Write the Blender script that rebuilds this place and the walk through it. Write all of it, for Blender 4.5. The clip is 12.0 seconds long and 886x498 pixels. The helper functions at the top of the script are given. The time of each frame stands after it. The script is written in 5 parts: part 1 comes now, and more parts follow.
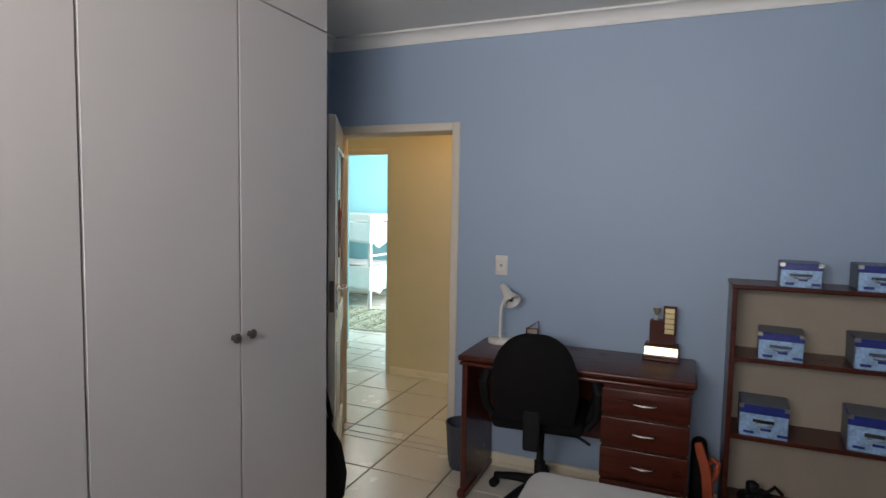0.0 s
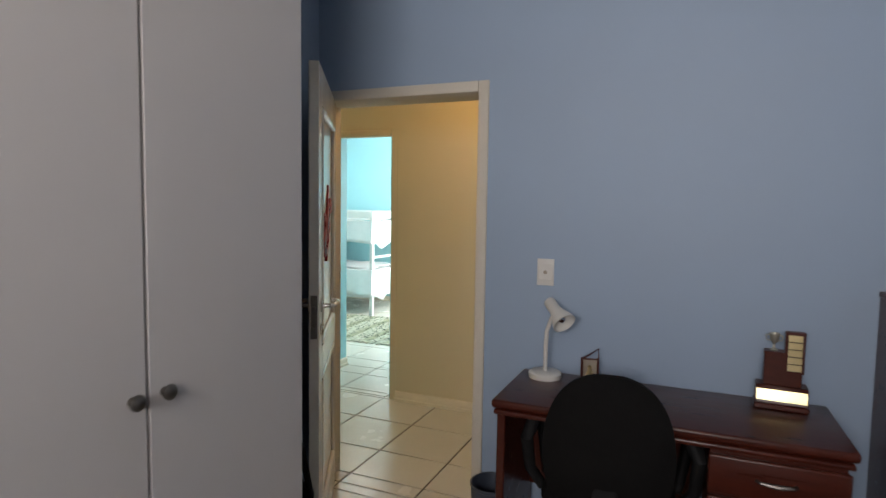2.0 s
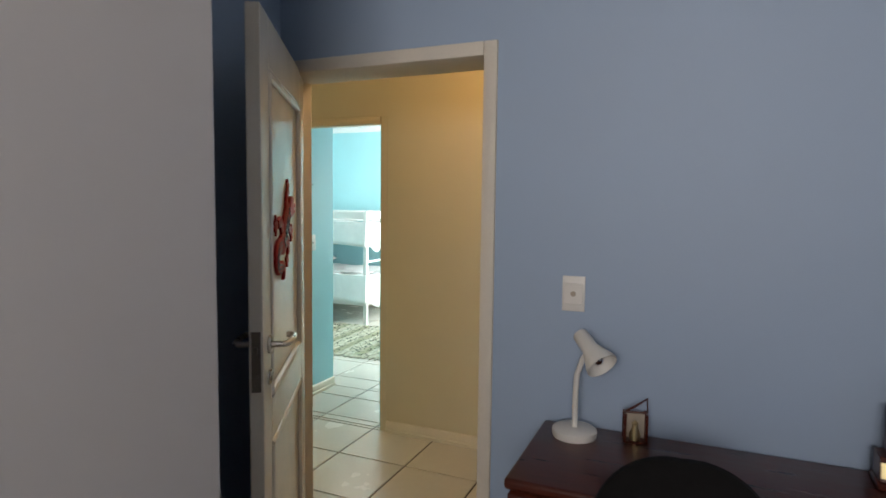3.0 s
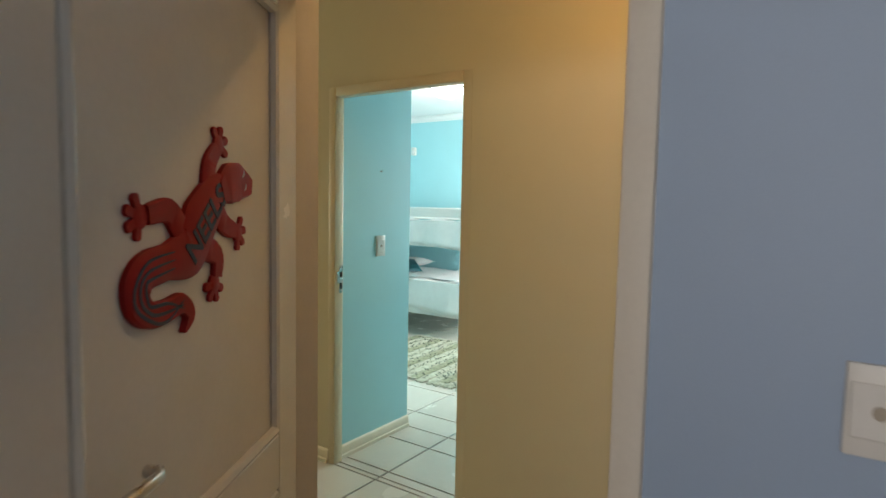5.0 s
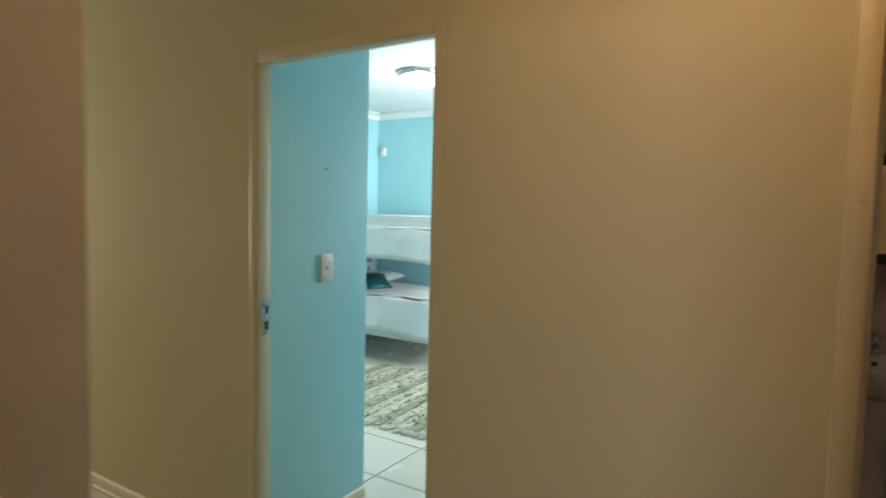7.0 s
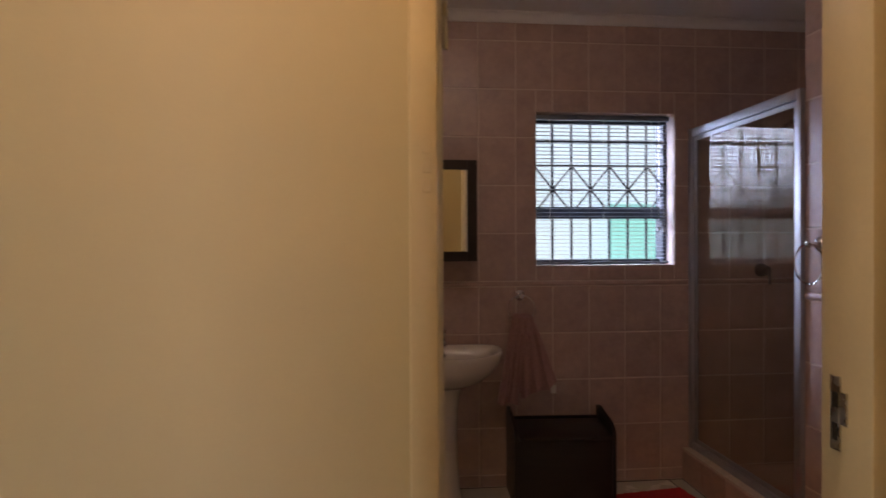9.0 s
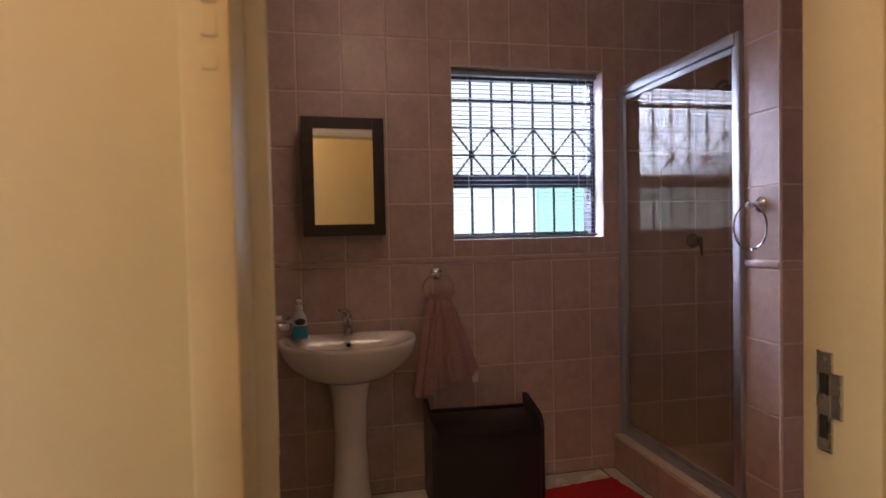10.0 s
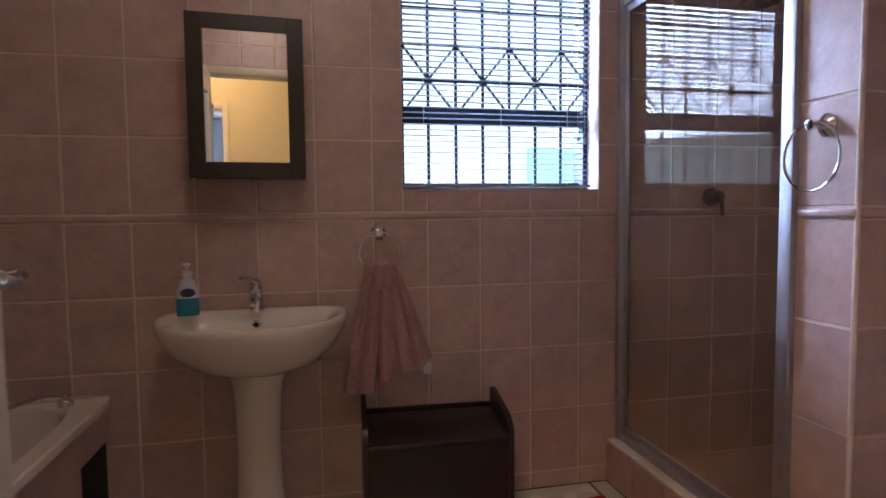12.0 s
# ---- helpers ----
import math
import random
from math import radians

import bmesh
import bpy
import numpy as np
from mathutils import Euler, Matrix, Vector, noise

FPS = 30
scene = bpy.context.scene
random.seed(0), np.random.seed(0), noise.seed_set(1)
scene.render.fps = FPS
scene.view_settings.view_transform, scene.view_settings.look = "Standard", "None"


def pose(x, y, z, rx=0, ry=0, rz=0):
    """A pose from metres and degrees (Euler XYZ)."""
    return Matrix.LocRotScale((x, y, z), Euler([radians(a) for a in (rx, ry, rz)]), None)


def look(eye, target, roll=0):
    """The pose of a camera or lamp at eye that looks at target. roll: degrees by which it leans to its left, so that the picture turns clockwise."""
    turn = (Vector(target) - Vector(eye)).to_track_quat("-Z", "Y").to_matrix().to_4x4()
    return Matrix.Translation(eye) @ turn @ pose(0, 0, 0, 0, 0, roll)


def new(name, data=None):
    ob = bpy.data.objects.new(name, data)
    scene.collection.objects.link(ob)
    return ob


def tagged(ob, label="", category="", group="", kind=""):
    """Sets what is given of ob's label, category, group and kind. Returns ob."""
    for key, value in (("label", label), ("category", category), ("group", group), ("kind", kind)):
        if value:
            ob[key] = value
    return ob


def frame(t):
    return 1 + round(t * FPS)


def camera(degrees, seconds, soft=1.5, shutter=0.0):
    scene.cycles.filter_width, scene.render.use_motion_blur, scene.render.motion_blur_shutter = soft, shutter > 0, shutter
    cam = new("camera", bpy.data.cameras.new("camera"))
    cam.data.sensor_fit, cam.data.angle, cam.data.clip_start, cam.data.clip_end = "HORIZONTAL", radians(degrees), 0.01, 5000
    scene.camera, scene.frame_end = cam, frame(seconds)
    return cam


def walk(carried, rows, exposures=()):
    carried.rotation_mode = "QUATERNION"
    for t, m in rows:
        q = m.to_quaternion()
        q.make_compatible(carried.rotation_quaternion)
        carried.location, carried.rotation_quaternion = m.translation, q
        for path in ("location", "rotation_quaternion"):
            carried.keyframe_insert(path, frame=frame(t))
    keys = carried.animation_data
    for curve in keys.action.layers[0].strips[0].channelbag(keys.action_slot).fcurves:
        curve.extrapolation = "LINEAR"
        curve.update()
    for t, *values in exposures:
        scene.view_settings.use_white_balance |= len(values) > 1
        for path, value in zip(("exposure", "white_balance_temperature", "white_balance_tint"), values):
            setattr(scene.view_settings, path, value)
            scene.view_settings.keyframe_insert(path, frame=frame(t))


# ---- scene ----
cam = camera(74.8, 12.0, shutter=0.5)

PATH = [
    (0, (2.126, -3.318, 1.575), (1.361, -1.476, 1.425), 1.0),
    (0.5, (2.019, -3.196, 1.553), (1.247, -1.358, 1.403), 0.9),
    (1, (1.923, -3.018, 1.542), (1.144, -1.182, 1.39), 0.9),
    (1.5, (1.806, -2.775, 1.515), (1.03, -0.938, 1.363), 0.8),
    (2, (1.703, -2.532, 1.51), (0.927, -0.695, 1.362), 0.9),
    (2.5, (1.58, -2.214, 1.523), (0.801, -0.378, 1.375), 0.8),
    (3, (1.48, -1.938, 1.514), (0.697, -0.104, 1.363), 0.7),
    (3.2, (1.439, -1.816, 1.505), (0.651, 0.017, 1.36), 0.6),
    (4.8, (1.12, -0.964, 1.466), (0.021, 0.701, 1.315), 1.1),
    (5, (1.077, -0.879, 1.469), (-0.052, 0.765, 1.315), 1.1),
    (5.5, (0.939, -0.647, 1.468), (-0.245, 0.957, 1.306), 1.4),
    (6, (0.846, -0.448, 1.478), (-0.351, 1.148, 1.322), 1.3),
    (6.5, (0.706, -0.274, 1.498), (-0.473, 1.333, 1.329), 1.2),
    (7, (0.63, -0.142, 1.482), (-0.435, 1.546, 1.35), 1.3),
    (7.4, (0.632, 0.015, 1.485), (-0.222, 1.818, 1.382), 1.2),
    (7.5, (0.63, 0.051, 1.485), (-0.138, 1.896, 1.394), 1.2),
    (7.7, (0.62, 0.113, 1.5), (0.004, 2.013, 1.404), 1.1),
    (9.3, (0.685, 0.471, 1.325), (0.99, 2.447, 1.315), -0.8),
    (9.5, (0.731, 0.554, 1.308), (1.091, 2.521, 1.295), -1.1),
    (10, (0.827, 0.745, 1.28), (1.241, 2.701, 1.219), -1.2),
    (10.5, (0.889, 0.9, 1.264), (1.318, 2.849, 1.142), -1.0),
    (11, (0.973, 1.053, 1.2), (1.388, 3.005, 1.078), -0.8),
    (11.5, (1.068, 1.225, 1.148), (1.477, 3.178, 1.021), -0.6),
    (12, (1.159, 1.355, 1.147), (1.581, 3.306, 1.02), -0.6),
]
walk(cam, [(t, look(eye, target, roll)) for t, eye, target, roll in PATH],
     [(0, 0.0, 6650, 12), (3.2, -0.08, 6900, 13), (4.8, -0.14, 6950, 12), (6.0, -0.20, 6800, 12), (7.5, -0.44, 6650, 15), (9.3, 0.10, 7250, 27), (10.5, 0.82, 7050, 27), (11, 0.98, 6700, 25), (12, 0.98, 6000, 20)])

# ---- world and light ----
world = bpy.data.worlds.new("sky")
scene.world = world
world.use_nodes = True
wn = world.node_tree
sky = wn.nodes.new("ShaderNodeTexSky")
sky.sky_type = "NISHITA"
sky.sun_disc = False
sky.sun_elevation = radians(50)
sky.sun_rotation = radians(200)
wn.nodes["Background"].inputs[1].default_value = 0.12
wn.links.new(sky.outputs[0], wn.nodes["Background"].inputs[0])


def sun_lamp(strength, elevation, heading):
    """The sun, shining from that compass heading (degrees clockwise from +y)."""
    d = bpy.data.lights.new("sun", "SUN")
    d.energy, d.angle, d.color = strength, radians(0.5), (1.0, 0.95, 0.86)
    ob = new("sun", d)
    e, h = radians(elevation), radians(heading)
    way = Vector((math.sin(h) * math.cos(e), math.cos(h) * math.cos(e), math.sin(e)))
    ob.matrix_world = look(way * 30, (0, 0, 0))


sun_lamp(5.0, 50, 200)


def window_light(name, eye, target, w, h, watts, colour, spread=180):
    d = bpy.data.lights.new(name, "AREA")
    d.shape, d.size, d.size_y, d.energy, d.color = "RECTANGLE", w, h, watts, colour
    d.spread = radians(spread)
    ob = new(name, d)
    ob.matrix_world = look(eye, target)
    return ob


def bulb(name, place, watts, colour, radius=0.08):
    d = bpy.data.lights.new(name, "POINT")
    d.energy, d.color, d.shadow_soft_size = watts, colour, radius
    ob = new(name, d)
    ob.location = place
    return ob


window_light("daylight_bedroom", (1.62, -4.26, 1.93), (1.62, 0, 3.0), 1.4, 0.66, 33, (1.0, 0.965, 0.94), 126)
window_light("daylight_bunk_room", (-0.46, 4.55, 1.6), (-4, 4.2, 1.0), 1.3, 1.3, 135, (0.9, 0.97, 1.0))
window_light("daylight_bathroom", (1.62, 4.25, 2.0), (2.42, 2.6, 0.80), 1.0, 1.0, 34, (0.53, 0.69, 1.0), 62)
# lamp added at an assumed, unseen window to lift the corridor's left side
window_light("assumed_daylight_corridor", (-5.16, 0.75, 1.5), (0, 0.75, 1.4), 0.7, 1.1, 33, (0.96, 1.0, 0.84))
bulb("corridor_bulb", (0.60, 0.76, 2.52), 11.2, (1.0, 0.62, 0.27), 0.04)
bulb("bathroom_bulb", (1.12, 2.3, 2.50), 4.9, (1.0, 0.72, 0.46), 0.1)
bulb("bunk_room_bulb", (-2.2, 3.93, 2.44), 14, (1.0, 0.95, 0.85))

# ---- materials ----


def material(name, colour, rough=0.6, metal=0.0, scale=8.0, vary=0.08, bump=0.05, fine=120.0, stretch=(1, 1, 1), gloss_vary=0.08, piece=0.0, coat=0.0, spec=0.5):
    """A surface with a broad mottling, a fine grain, and relief; piece: how much each piece differs in tone."""
    m = bpy.data.materials.new(name)
    m.use_nodes = True
    t = m.node_tree
    n, l = t.nodes, t.links
    b = n["Principled BSDF"]
    geo = n.new("ShaderNodeTexCoord")
    mp = n.new("ShaderNodeMapping")
    mp.inputs["Scale"].default_value = stretch
    l.new(geo.outputs["Object"], mp.inputs[0])
    if piece:
        who = n.new("ShaderNodeObjectInfo")
        shift = n.new("ShaderNodeMath")
        shift.operation = "MULTIPLY"
        shift.inputs[1].default_value = 61.0
        l.new(who.outputs["Random"], shift.inputs[0])
        l.new(shift.outputs[0], mp.inputs["Location"])
    big = n.new("ShaderNodeTexNoise")
    big.inputs["Scale"].default_value, big.inputs["Detail"].default_value = scale, 5
    small = n.new("ShaderNodeTexNoise")
    small.inputs["Scale"].default_value, small.inputs["Detail"].default_value = fine, 3
    l.new(mp.outputs[0], big.inputs[0])
    l.new(mp.outputs[0], small.inputs[0])
    mix = n.new("ShaderNodeMath")
    mix.operation = "MULTIPLY_ADD"
    mix.inputs[1].default_value = 0.65
    l.new(big.outputs[0], mix.inputs[0])
    half = n.new("ShaderNodeMath")
    half.operation = "MULTIPLY"
    half.inputs[1].default_value = 0.35
    l.new(small.outputs[0], half.inputs[0])
    l.new(half.outputs[0], mix.inputs[2])
    ramp = n.new("ShaderNodeMapRange")
    ramp.inputs[1].default_value, ramp.inputs[2].default_value = 0.3, 0.7
    ramp.inputs[3].default_value, ramp.inputs[4].default_value = 1 - vary, 1 + vary
    l.new(mix.outputs[0], ramp.inputs[0])
    out = ramp.outputs[0]
    if piece:
        info = n.new("ShaderNodeObjectInfo")
        pr = n.new("ShaderNodeMapRange")
        pr.inputs[3].default_value, pr.inputs[4].default_value = 1 - piece, 1 + piece
        l.new(info.outputs["Random"], pr.inputs[0])
        both = n.new("ShaderNodeMath")
        both.operation = "MULTIPLY"
        l.new(out, both.inputs[0])
        l.new(pr.outputs[0], both.inputs[1])
        out = both.outputs[0]
    tint = n.new("ShaderNodeVectorMath")
    tint.operation = "SCALE"
    tint.inputs[0].default_value = colour
    l.new(out, tint.inputs["Scale"])
    l.new(tint.outputs[0], b.inputs["Base Color"])
    rr = n.new("ShaderNodeMapRange")
    rr.inputs[3].default_value, rr.inputs[4].default_value = max(0.02, rough - gloss_vary), min(1, rough + gloss_vary)
    l.new(big.outputs[0], rr.inputs[0])
    l.new(rr.outputs[0], b.inputs["Roughness"])
    b.inputs["Metallic"].default_value = metal
    b.inputs["Specular IOR Level"].default_value = spec
    b.inputs["Coat Weight"].default_value = coat
    b.inputs["Coat Roughness"].default_value = 0.15
    if bump:
        bp = n.new("ShaderNodeBump")
        bp.inputs["Strength"].default_value, bp.inputs["Distance"].default_value = bump, 0.004
        l.new(mix.outputs[0], bp.inputs["Height"])
        l.new(bp.outputs[0], b.inputs["Normal"])
    return m


def glow(name, colour, strength):
    m = bpy.data.materials.new(name)
    m.use_nodes = True
    b = m.node_tree.nodes["Principled BSDF"]
    b.inputs["Base Color"].default_value = (0.8, 0.8, 0.8, 1)
    b.inputs["Emission Color"].default_value = (*colour, 1)
    b.inputs["Emission Strength"].default_value = strength
    return m


def glass_material(name, colour=(0.95, 0.97, 0.97), rough=0.0, ior=1.45):
    m = bpy.data.materials.new(name)
    m.use_nodes = True
    b = m.node_tree.nodes["Principled BSDF"]
    b.inputs["Base Color"].default_value = (*colour, 1)
    b.inputs["Transmission Weight"].default_value = 1.0
    b.inputs["Roughness"].default_value = rough
    b.inputs["IOR"].default_value = ior
    return m


BLUE = material("blue_wall_paint", (0.31, 0.40, 0.53), 0.55, scale=1.6, vary=0.04, bump=0.12, fine=260)
CREAM = material("cream_wall_paint", (0.63, 0.555, 0.385), 0.75, spec=0.3, scale=1.5, vary=0.03, bump=0.1, fine=240)
TURQ = material("turquoise_wall_paint", (0.36, 0.655, 0.70), 0.55, scale=1.8, vary=0.04, bump=0.1, fine=240)
CEIL = material("white_ceiling_paint", (0.76, 0.76, 0.75), 0.8, scale=2, vary=0.03, bump=0.08)
GLOSSW = material("cream_gloss_enamel", (0.70, 0.655, 0.57), 0.24, scale=6, vary=0.04, bump=0.06, fine=90)
FRAMEC = material("frame_enamel", (0.64, 0.55, 0.385), 0.35, scale=6, vary=0.05, bump=0.06, fine=90)
JAMBW = material("off_white_frame_paint", (0.63, 0.58, 0.50), 0.62, scale=6, vary=0.05, bump=0.06, fine=90, spec=0.3)
WARD = material("white_melamine", (0.585, 0.553, 0.542), 0.45, scale=1.4, vary=0.03, bump=0.05, fine=300)
TILE = material("cream_floor_tile", (0.64, 0.60, 0.52), 0.25, scale=3, vary=0.035, bump=0.02, fine=40, piece=0.03)
GROUT = material("dark_floor_grout", (0.045, 0.035, 0.03), 0.9, scale=20, vary=0.2, bump=0.2)
BTILE = material("dusty_pink_wall_tile", (0.485, 0.345, 0.295), 0.36, scale=9, vary=0.16, bump=0.85, fine=34, piece=0.07)
BGROUT = material("pale_wall_grout", (0.66, 0.54, 0.47), 0.85, scale=30, vary=0.1, bump=0.2)
BASE = material("baseboard_enamel", (0.70, 0.63, 0.49), 0.4, scale=10, vary=0.06, bump=0.1)
MAHOG = material("mahogany_stained_wood", (0.066, 0.0125, 0.0065), 0.3, scale=5, vary=0.35, bump=0.12, fine=60, stretch=(1, 9, 9), coat=0.06, spec=0.4)

# ---- building blocks ----


def put_box(bm, lo, hi, bevel=0.0, m=None, seg=1):
    """An axis-aligned box in bm, with rounded edges, then moved by m."""
    r = bmesh.ops.create_cube(bm, size=1.0)
    vs = r["verts"]
    for v in vs:
        v.co = Vector(((lo[i] + hi[i]) / 2 + v.co[i] * (hi[i] - lo[i]) for i in range(3)))
    if bevel:
        es = list({e for v in vs for e in v.link_edges})
        r = bmesh.ops.bevel(bm, geom=es, offset=bevel, segments=seg, profile=0.5, affect="EDGES", clamp_overlap=True)
        vs = list({v for f in r["faces"] for v in f.verts} | {v for v in vs if v.is_valid})
    if m is not None:
        bmesh.ops.transform(bm, matrix=m, verts=vs)
    return bm


def box(lo, hi, bevel=0.0, m=None, seg=1):
    return put_box(bmesh.new(), lo, hi, bevel, m, seg)


def lathe(profile, seg=24, bm=None, m=None):
    """A solid of revolution round z from (radius, height) pairs."""
    bm = bm or bmesh.new()
    rings = []
    made = []
    for r, z in profile:
        if r < 1e-6:
            v = bm.verts.new((0, 0, z))
            rings.append([v])
        else:
            rings.append([bm.verts.new((r * math.cos(2 * math.pi * i / seg), r * math.sin(2 * math.pi * i / seg), z)) for i in range(seg)])
        made += rings[-1]
    for a, b in zip(rings, rings[1:]):
        for i in range(seg):
            j = (i + 1) % seg
            if len(a) == 1 and len(b) == 1:
                continue
            if len(a) == 1:
                bm.faces.new((a[0], b[i], b[j]))
            elif len(b) == 1:
                bm.faces.new((a[i], b[0], a[j]))
            else:
                bm.faces.new((a[i], b[i], b[j], a[j]))
    if m is not None:
        bmesh.ops.transform(bm, matrix=m, verts=made)
    return bm


def tube(points, radius, seg=10, bm=None, closed=False, m=None):
    """A round rod along points; radius may be one number or one a point."""
    bm = bm or bmesh.new()
    pts = [Vector(p) for p in points]
    n = len(pts)
    rads = radius if isinstance(radius, (list, tuple)) else [radius] * n
    rings, made = [], []
    up = None
    for i, p in enumerate(pts):
        a = pts[i - 1] if (i or closed) else p
        b = pts[(i + 1) % n] if (i < n - 1 or closed) else p
        d = (b - a).normalized()
        if up is None:
            up = d.orthogonal().normalized()
        up = (up - d * up.dot(d)).normalized()
        side = d.cross(up)
        ring = [bm.verts.new(p + rads[i] * (math.cos(2 * math.pi * k / seg) * up + math.sin(2 * math.pi * k / seg) * side)) for k in range(seg)]
        rings.append(ring)
        made += ring
    pairs = list(zip(rings, rings[1:])) + ([(rings[-1], rings[0])] if closed else [])
    for a, b in pairs:
        for k in range(seg):
            j = (k + 1) % seg
            bm.faces.new((a[k], a[j], b[j], b[k]))
    if not closed:
        bm.faces.new(rings[0][::-1])
        bm.faces.new(rings[-1])
    if m is not None:
        bmesh.ops.transform(bm, matrix=m, verts=made)
    return bm


def extrude_outline(pts, depth, bm=None, m=None, bevel=0.0):
    """A flat outline in x and y, made depth thick along z."""
    bm = bm or bmesh.new()
    vs = [bm.verts.new((x, y, 0)) for x, y in pts]
    top = [bm.verts.new((x, y, depth)) for x, y in pts]
    n = len(pts)
    fa = bm.faces.new(vs[::-1])
    fb = bm.faces.new(top)
    for i in range(n):
        j = (i + 1) % n
        bm.faces.new((vs[i], vs[j], top[j], top[i]))
    made = vs + top
    if bevel:
        es = list(fb.edges)
        r = bmesh.ops.bevel(bm, geom=es, offset=bevel, segments=2, profile=0.5, affect="EDGES", clamp_overlap=True)
        made = list({v for v in made if v.is_valid} | {v for f in r["faces"] for v in f.verts})
    if m is not None:
        bmesh.ops.transform(bm, matrix=m, verts=made)
    return bm


def mesh_of(bm, name, mat, smooth=True):
    bmesh.ops.recalc_face_normals(bm, faces=bm.faces)
    me = bpy.data.meshes.new(name)
    bm.to_mesh(me)
    bm.free()
    if mat:
        me.materials.append(mat)
    if smooth:
        me.polygons.foreach_set("use_smooth", [True] * len(me.polygons))
        me.set_sharp_from_angle(angle=radians(38))
    return me


def part(name, bm, mat, parent, label="", m=None):
    """Links bm as one mesh object under a thing or a part."""
    ob = new(name, mesh_of(bm, name, mat))
    ob.parent = parent
    if m is not None:
        ob.matrix_local = m
    if label:
        ob["label"] = label
    return ob


def thing(name, label, category, m=None, group="", kind=""):
    ob = new(name)
    ob.empty_display_size = 0.1
    if m is not None:
        ob.matrix_world = m
    return tagged(ob, label, category, group, kind)


def solid(name, bm, mat, label, category, kind="", m=None, group=""):
    ob = new(name, mesh_of(bm, name, mat))
    if m is not None:
        ob.matrix_world = m
    return tagged(ob, label, category, group, kind)


def structure(name, bm, mat, label, category="wall"):
    return solid(name, bm, mat, label, category, "structure")


# ---- plan ----
CEILING_Z = 2.64
BED_L, BED_R, BED_B = -0.07, 3.40, -4.30        # bedroom: left wall, right wall, back wall; door wall is y = 0
DOOR_T = 0.11                                   # thickness of the inner walls
SOUTH_T = 0.19                                  # the bedroom's door wall is thicker
COR_N = 1.39                                    # corridor's far wall
BD = (-0.066, 0.80, 2.03)                        # bedroom door opening
TQ = (-1.187, -0.386, 2.03)                     # bunk room door opening
BA = (0.742, 1.56, 2.03)                         # bathroom door opening
COR_L, COR_R = -5.2, 2.6
BATH_L, BATH_R, BATH_N = -0.30, 3.30, 3.56
TQ_L, TQ_R, TQ_N = -3.90, -0.42, 5.50
BATH_FR, NIB_X, NIB_Y = 2.72, -1.224, 2.085


def wall_x(name, x0, x1, y0, y1, mat, label, holes=(), z1=CEILING_Z):
    """A wall along x with openings (x0, x1, z0, z1)."""
    bm = bmesh.new()
    x = x0
    for a, b, lo, hi in sorted(holes):
        if a > x:
            put_box(bm, (x, y0, 0), (a, y1, z1))
        if lo > 0:
            put_box(bm, (a, y0, 0), (b, y1, lo))
        put_box(bm, (a, y0, hi), (b, y1, z1))
        x = b
    put_box(bm, (x, y0, 0), (x1, y1, z1))
    return structure(name, bm, mat, label)


def wall_y(name, y0, y1, x0, x1, mat, label, holes=(), z1=CEILING_Z):
    bm = bmesh.new()
    y = y0
    for a, b, lo, hi in sorted(holes):
        put_box(bm, (x0, y, 0), (x1, a, z1))
        if lo > 0:
            put_box(bm, (x0, a, 0), (x1, b, lo))
        put_box(bm, (x0, a, hi), (x1, b, z1))
        y = b
    put_box(bm, (x0, y, 0), (x1, y1, z1))
    return structure(name, bm, mat, label)


F = 0.05   # width of a pressed steel door frame's face
# The door wall has a blue skin and a cream skin, back to back.
wall_x("wall_bedroom_door", BED_L - 0.1, BED_R, 0, 0.055, BLUE, "pale blue painted bedroom wall around a doorway", [(BD[0] - F, BD[1] + F, 0, BD[2] + F)])
wall_x("wall_corridor_south", COR_L, COR_R, 0.055, SOUTH_T, CREAM, "cream painted corridor wall", [(BD[0] - F, BD[1] + F, 0, BD[2] + F)])
wall_y("wall_bedroom_west", BED_B, 0, BED_L - 0.1, BED_L, BLUE, "pale blue painted wall behind the wardrobe")
wall_y("wall_bedroom_east", BED_B, 0, BED_R, BED_R + 0.2, BLUE, "pale blue painted bedroom side wall")
wall_x("wall_bedroom_south", BED_L - 0.1, BED_R + 0.2, BED_B - 0.1, BED_B, BLUE, "pale blue painted bedroom wall with a window", [(0.9, 2.34, 1.15, 2.29)])
hole_tq = (TQ[0] - F, TQ[1] + F, 0, TQ[2] + F)
hole_ba = (BA[0] - F, BA[1] + F, 0, BA[2] + F)
wall_x("wall_corridor_north", COR_L, COR_R, COR_N, COR_N + 0.055, CREAM, "cream painted corridor wall with two doorways", [hole_tq, hole_ba])
# unseen end wall; its opening is assumed, to go with the added lamp
wall_y("wall_corridor_west", DOOR_T, COR_N, COR_L - 0.1, COR_L, CREAM, "cream painted unseen end of the corridor with an assumed window", [(0.35, 1.15, 0.9, 2.1)])
wall_y("wall_corridor_east", DOOR_T, COR_N, COR_R, COR_R + 0.1, CREAM, "cream painted end of the corridor")
Y2 = COR_N + DOOR_T
wall_x("wall_bunk_room_door", NIB_X + 0.0, TQ_R, COR_N + 0.055, Y2, TURQ, "turquoise painted wall around a doorway", [(NIB_X + 0.001, TQ[1] + F, 0, TQ[2] + F)])
wall_y("wall_bunk_room_nib", COR_N + 0.056, NIB_Y, -1.345, NIB_X, TURQ, "turquoise painted short wall beside the doorway")
wall_x("wall_bunk_room_south", TQ_L - 0.1, -1.345, 1.96, NIB_Y, TURQ, "turquoise painted bunk room wall")
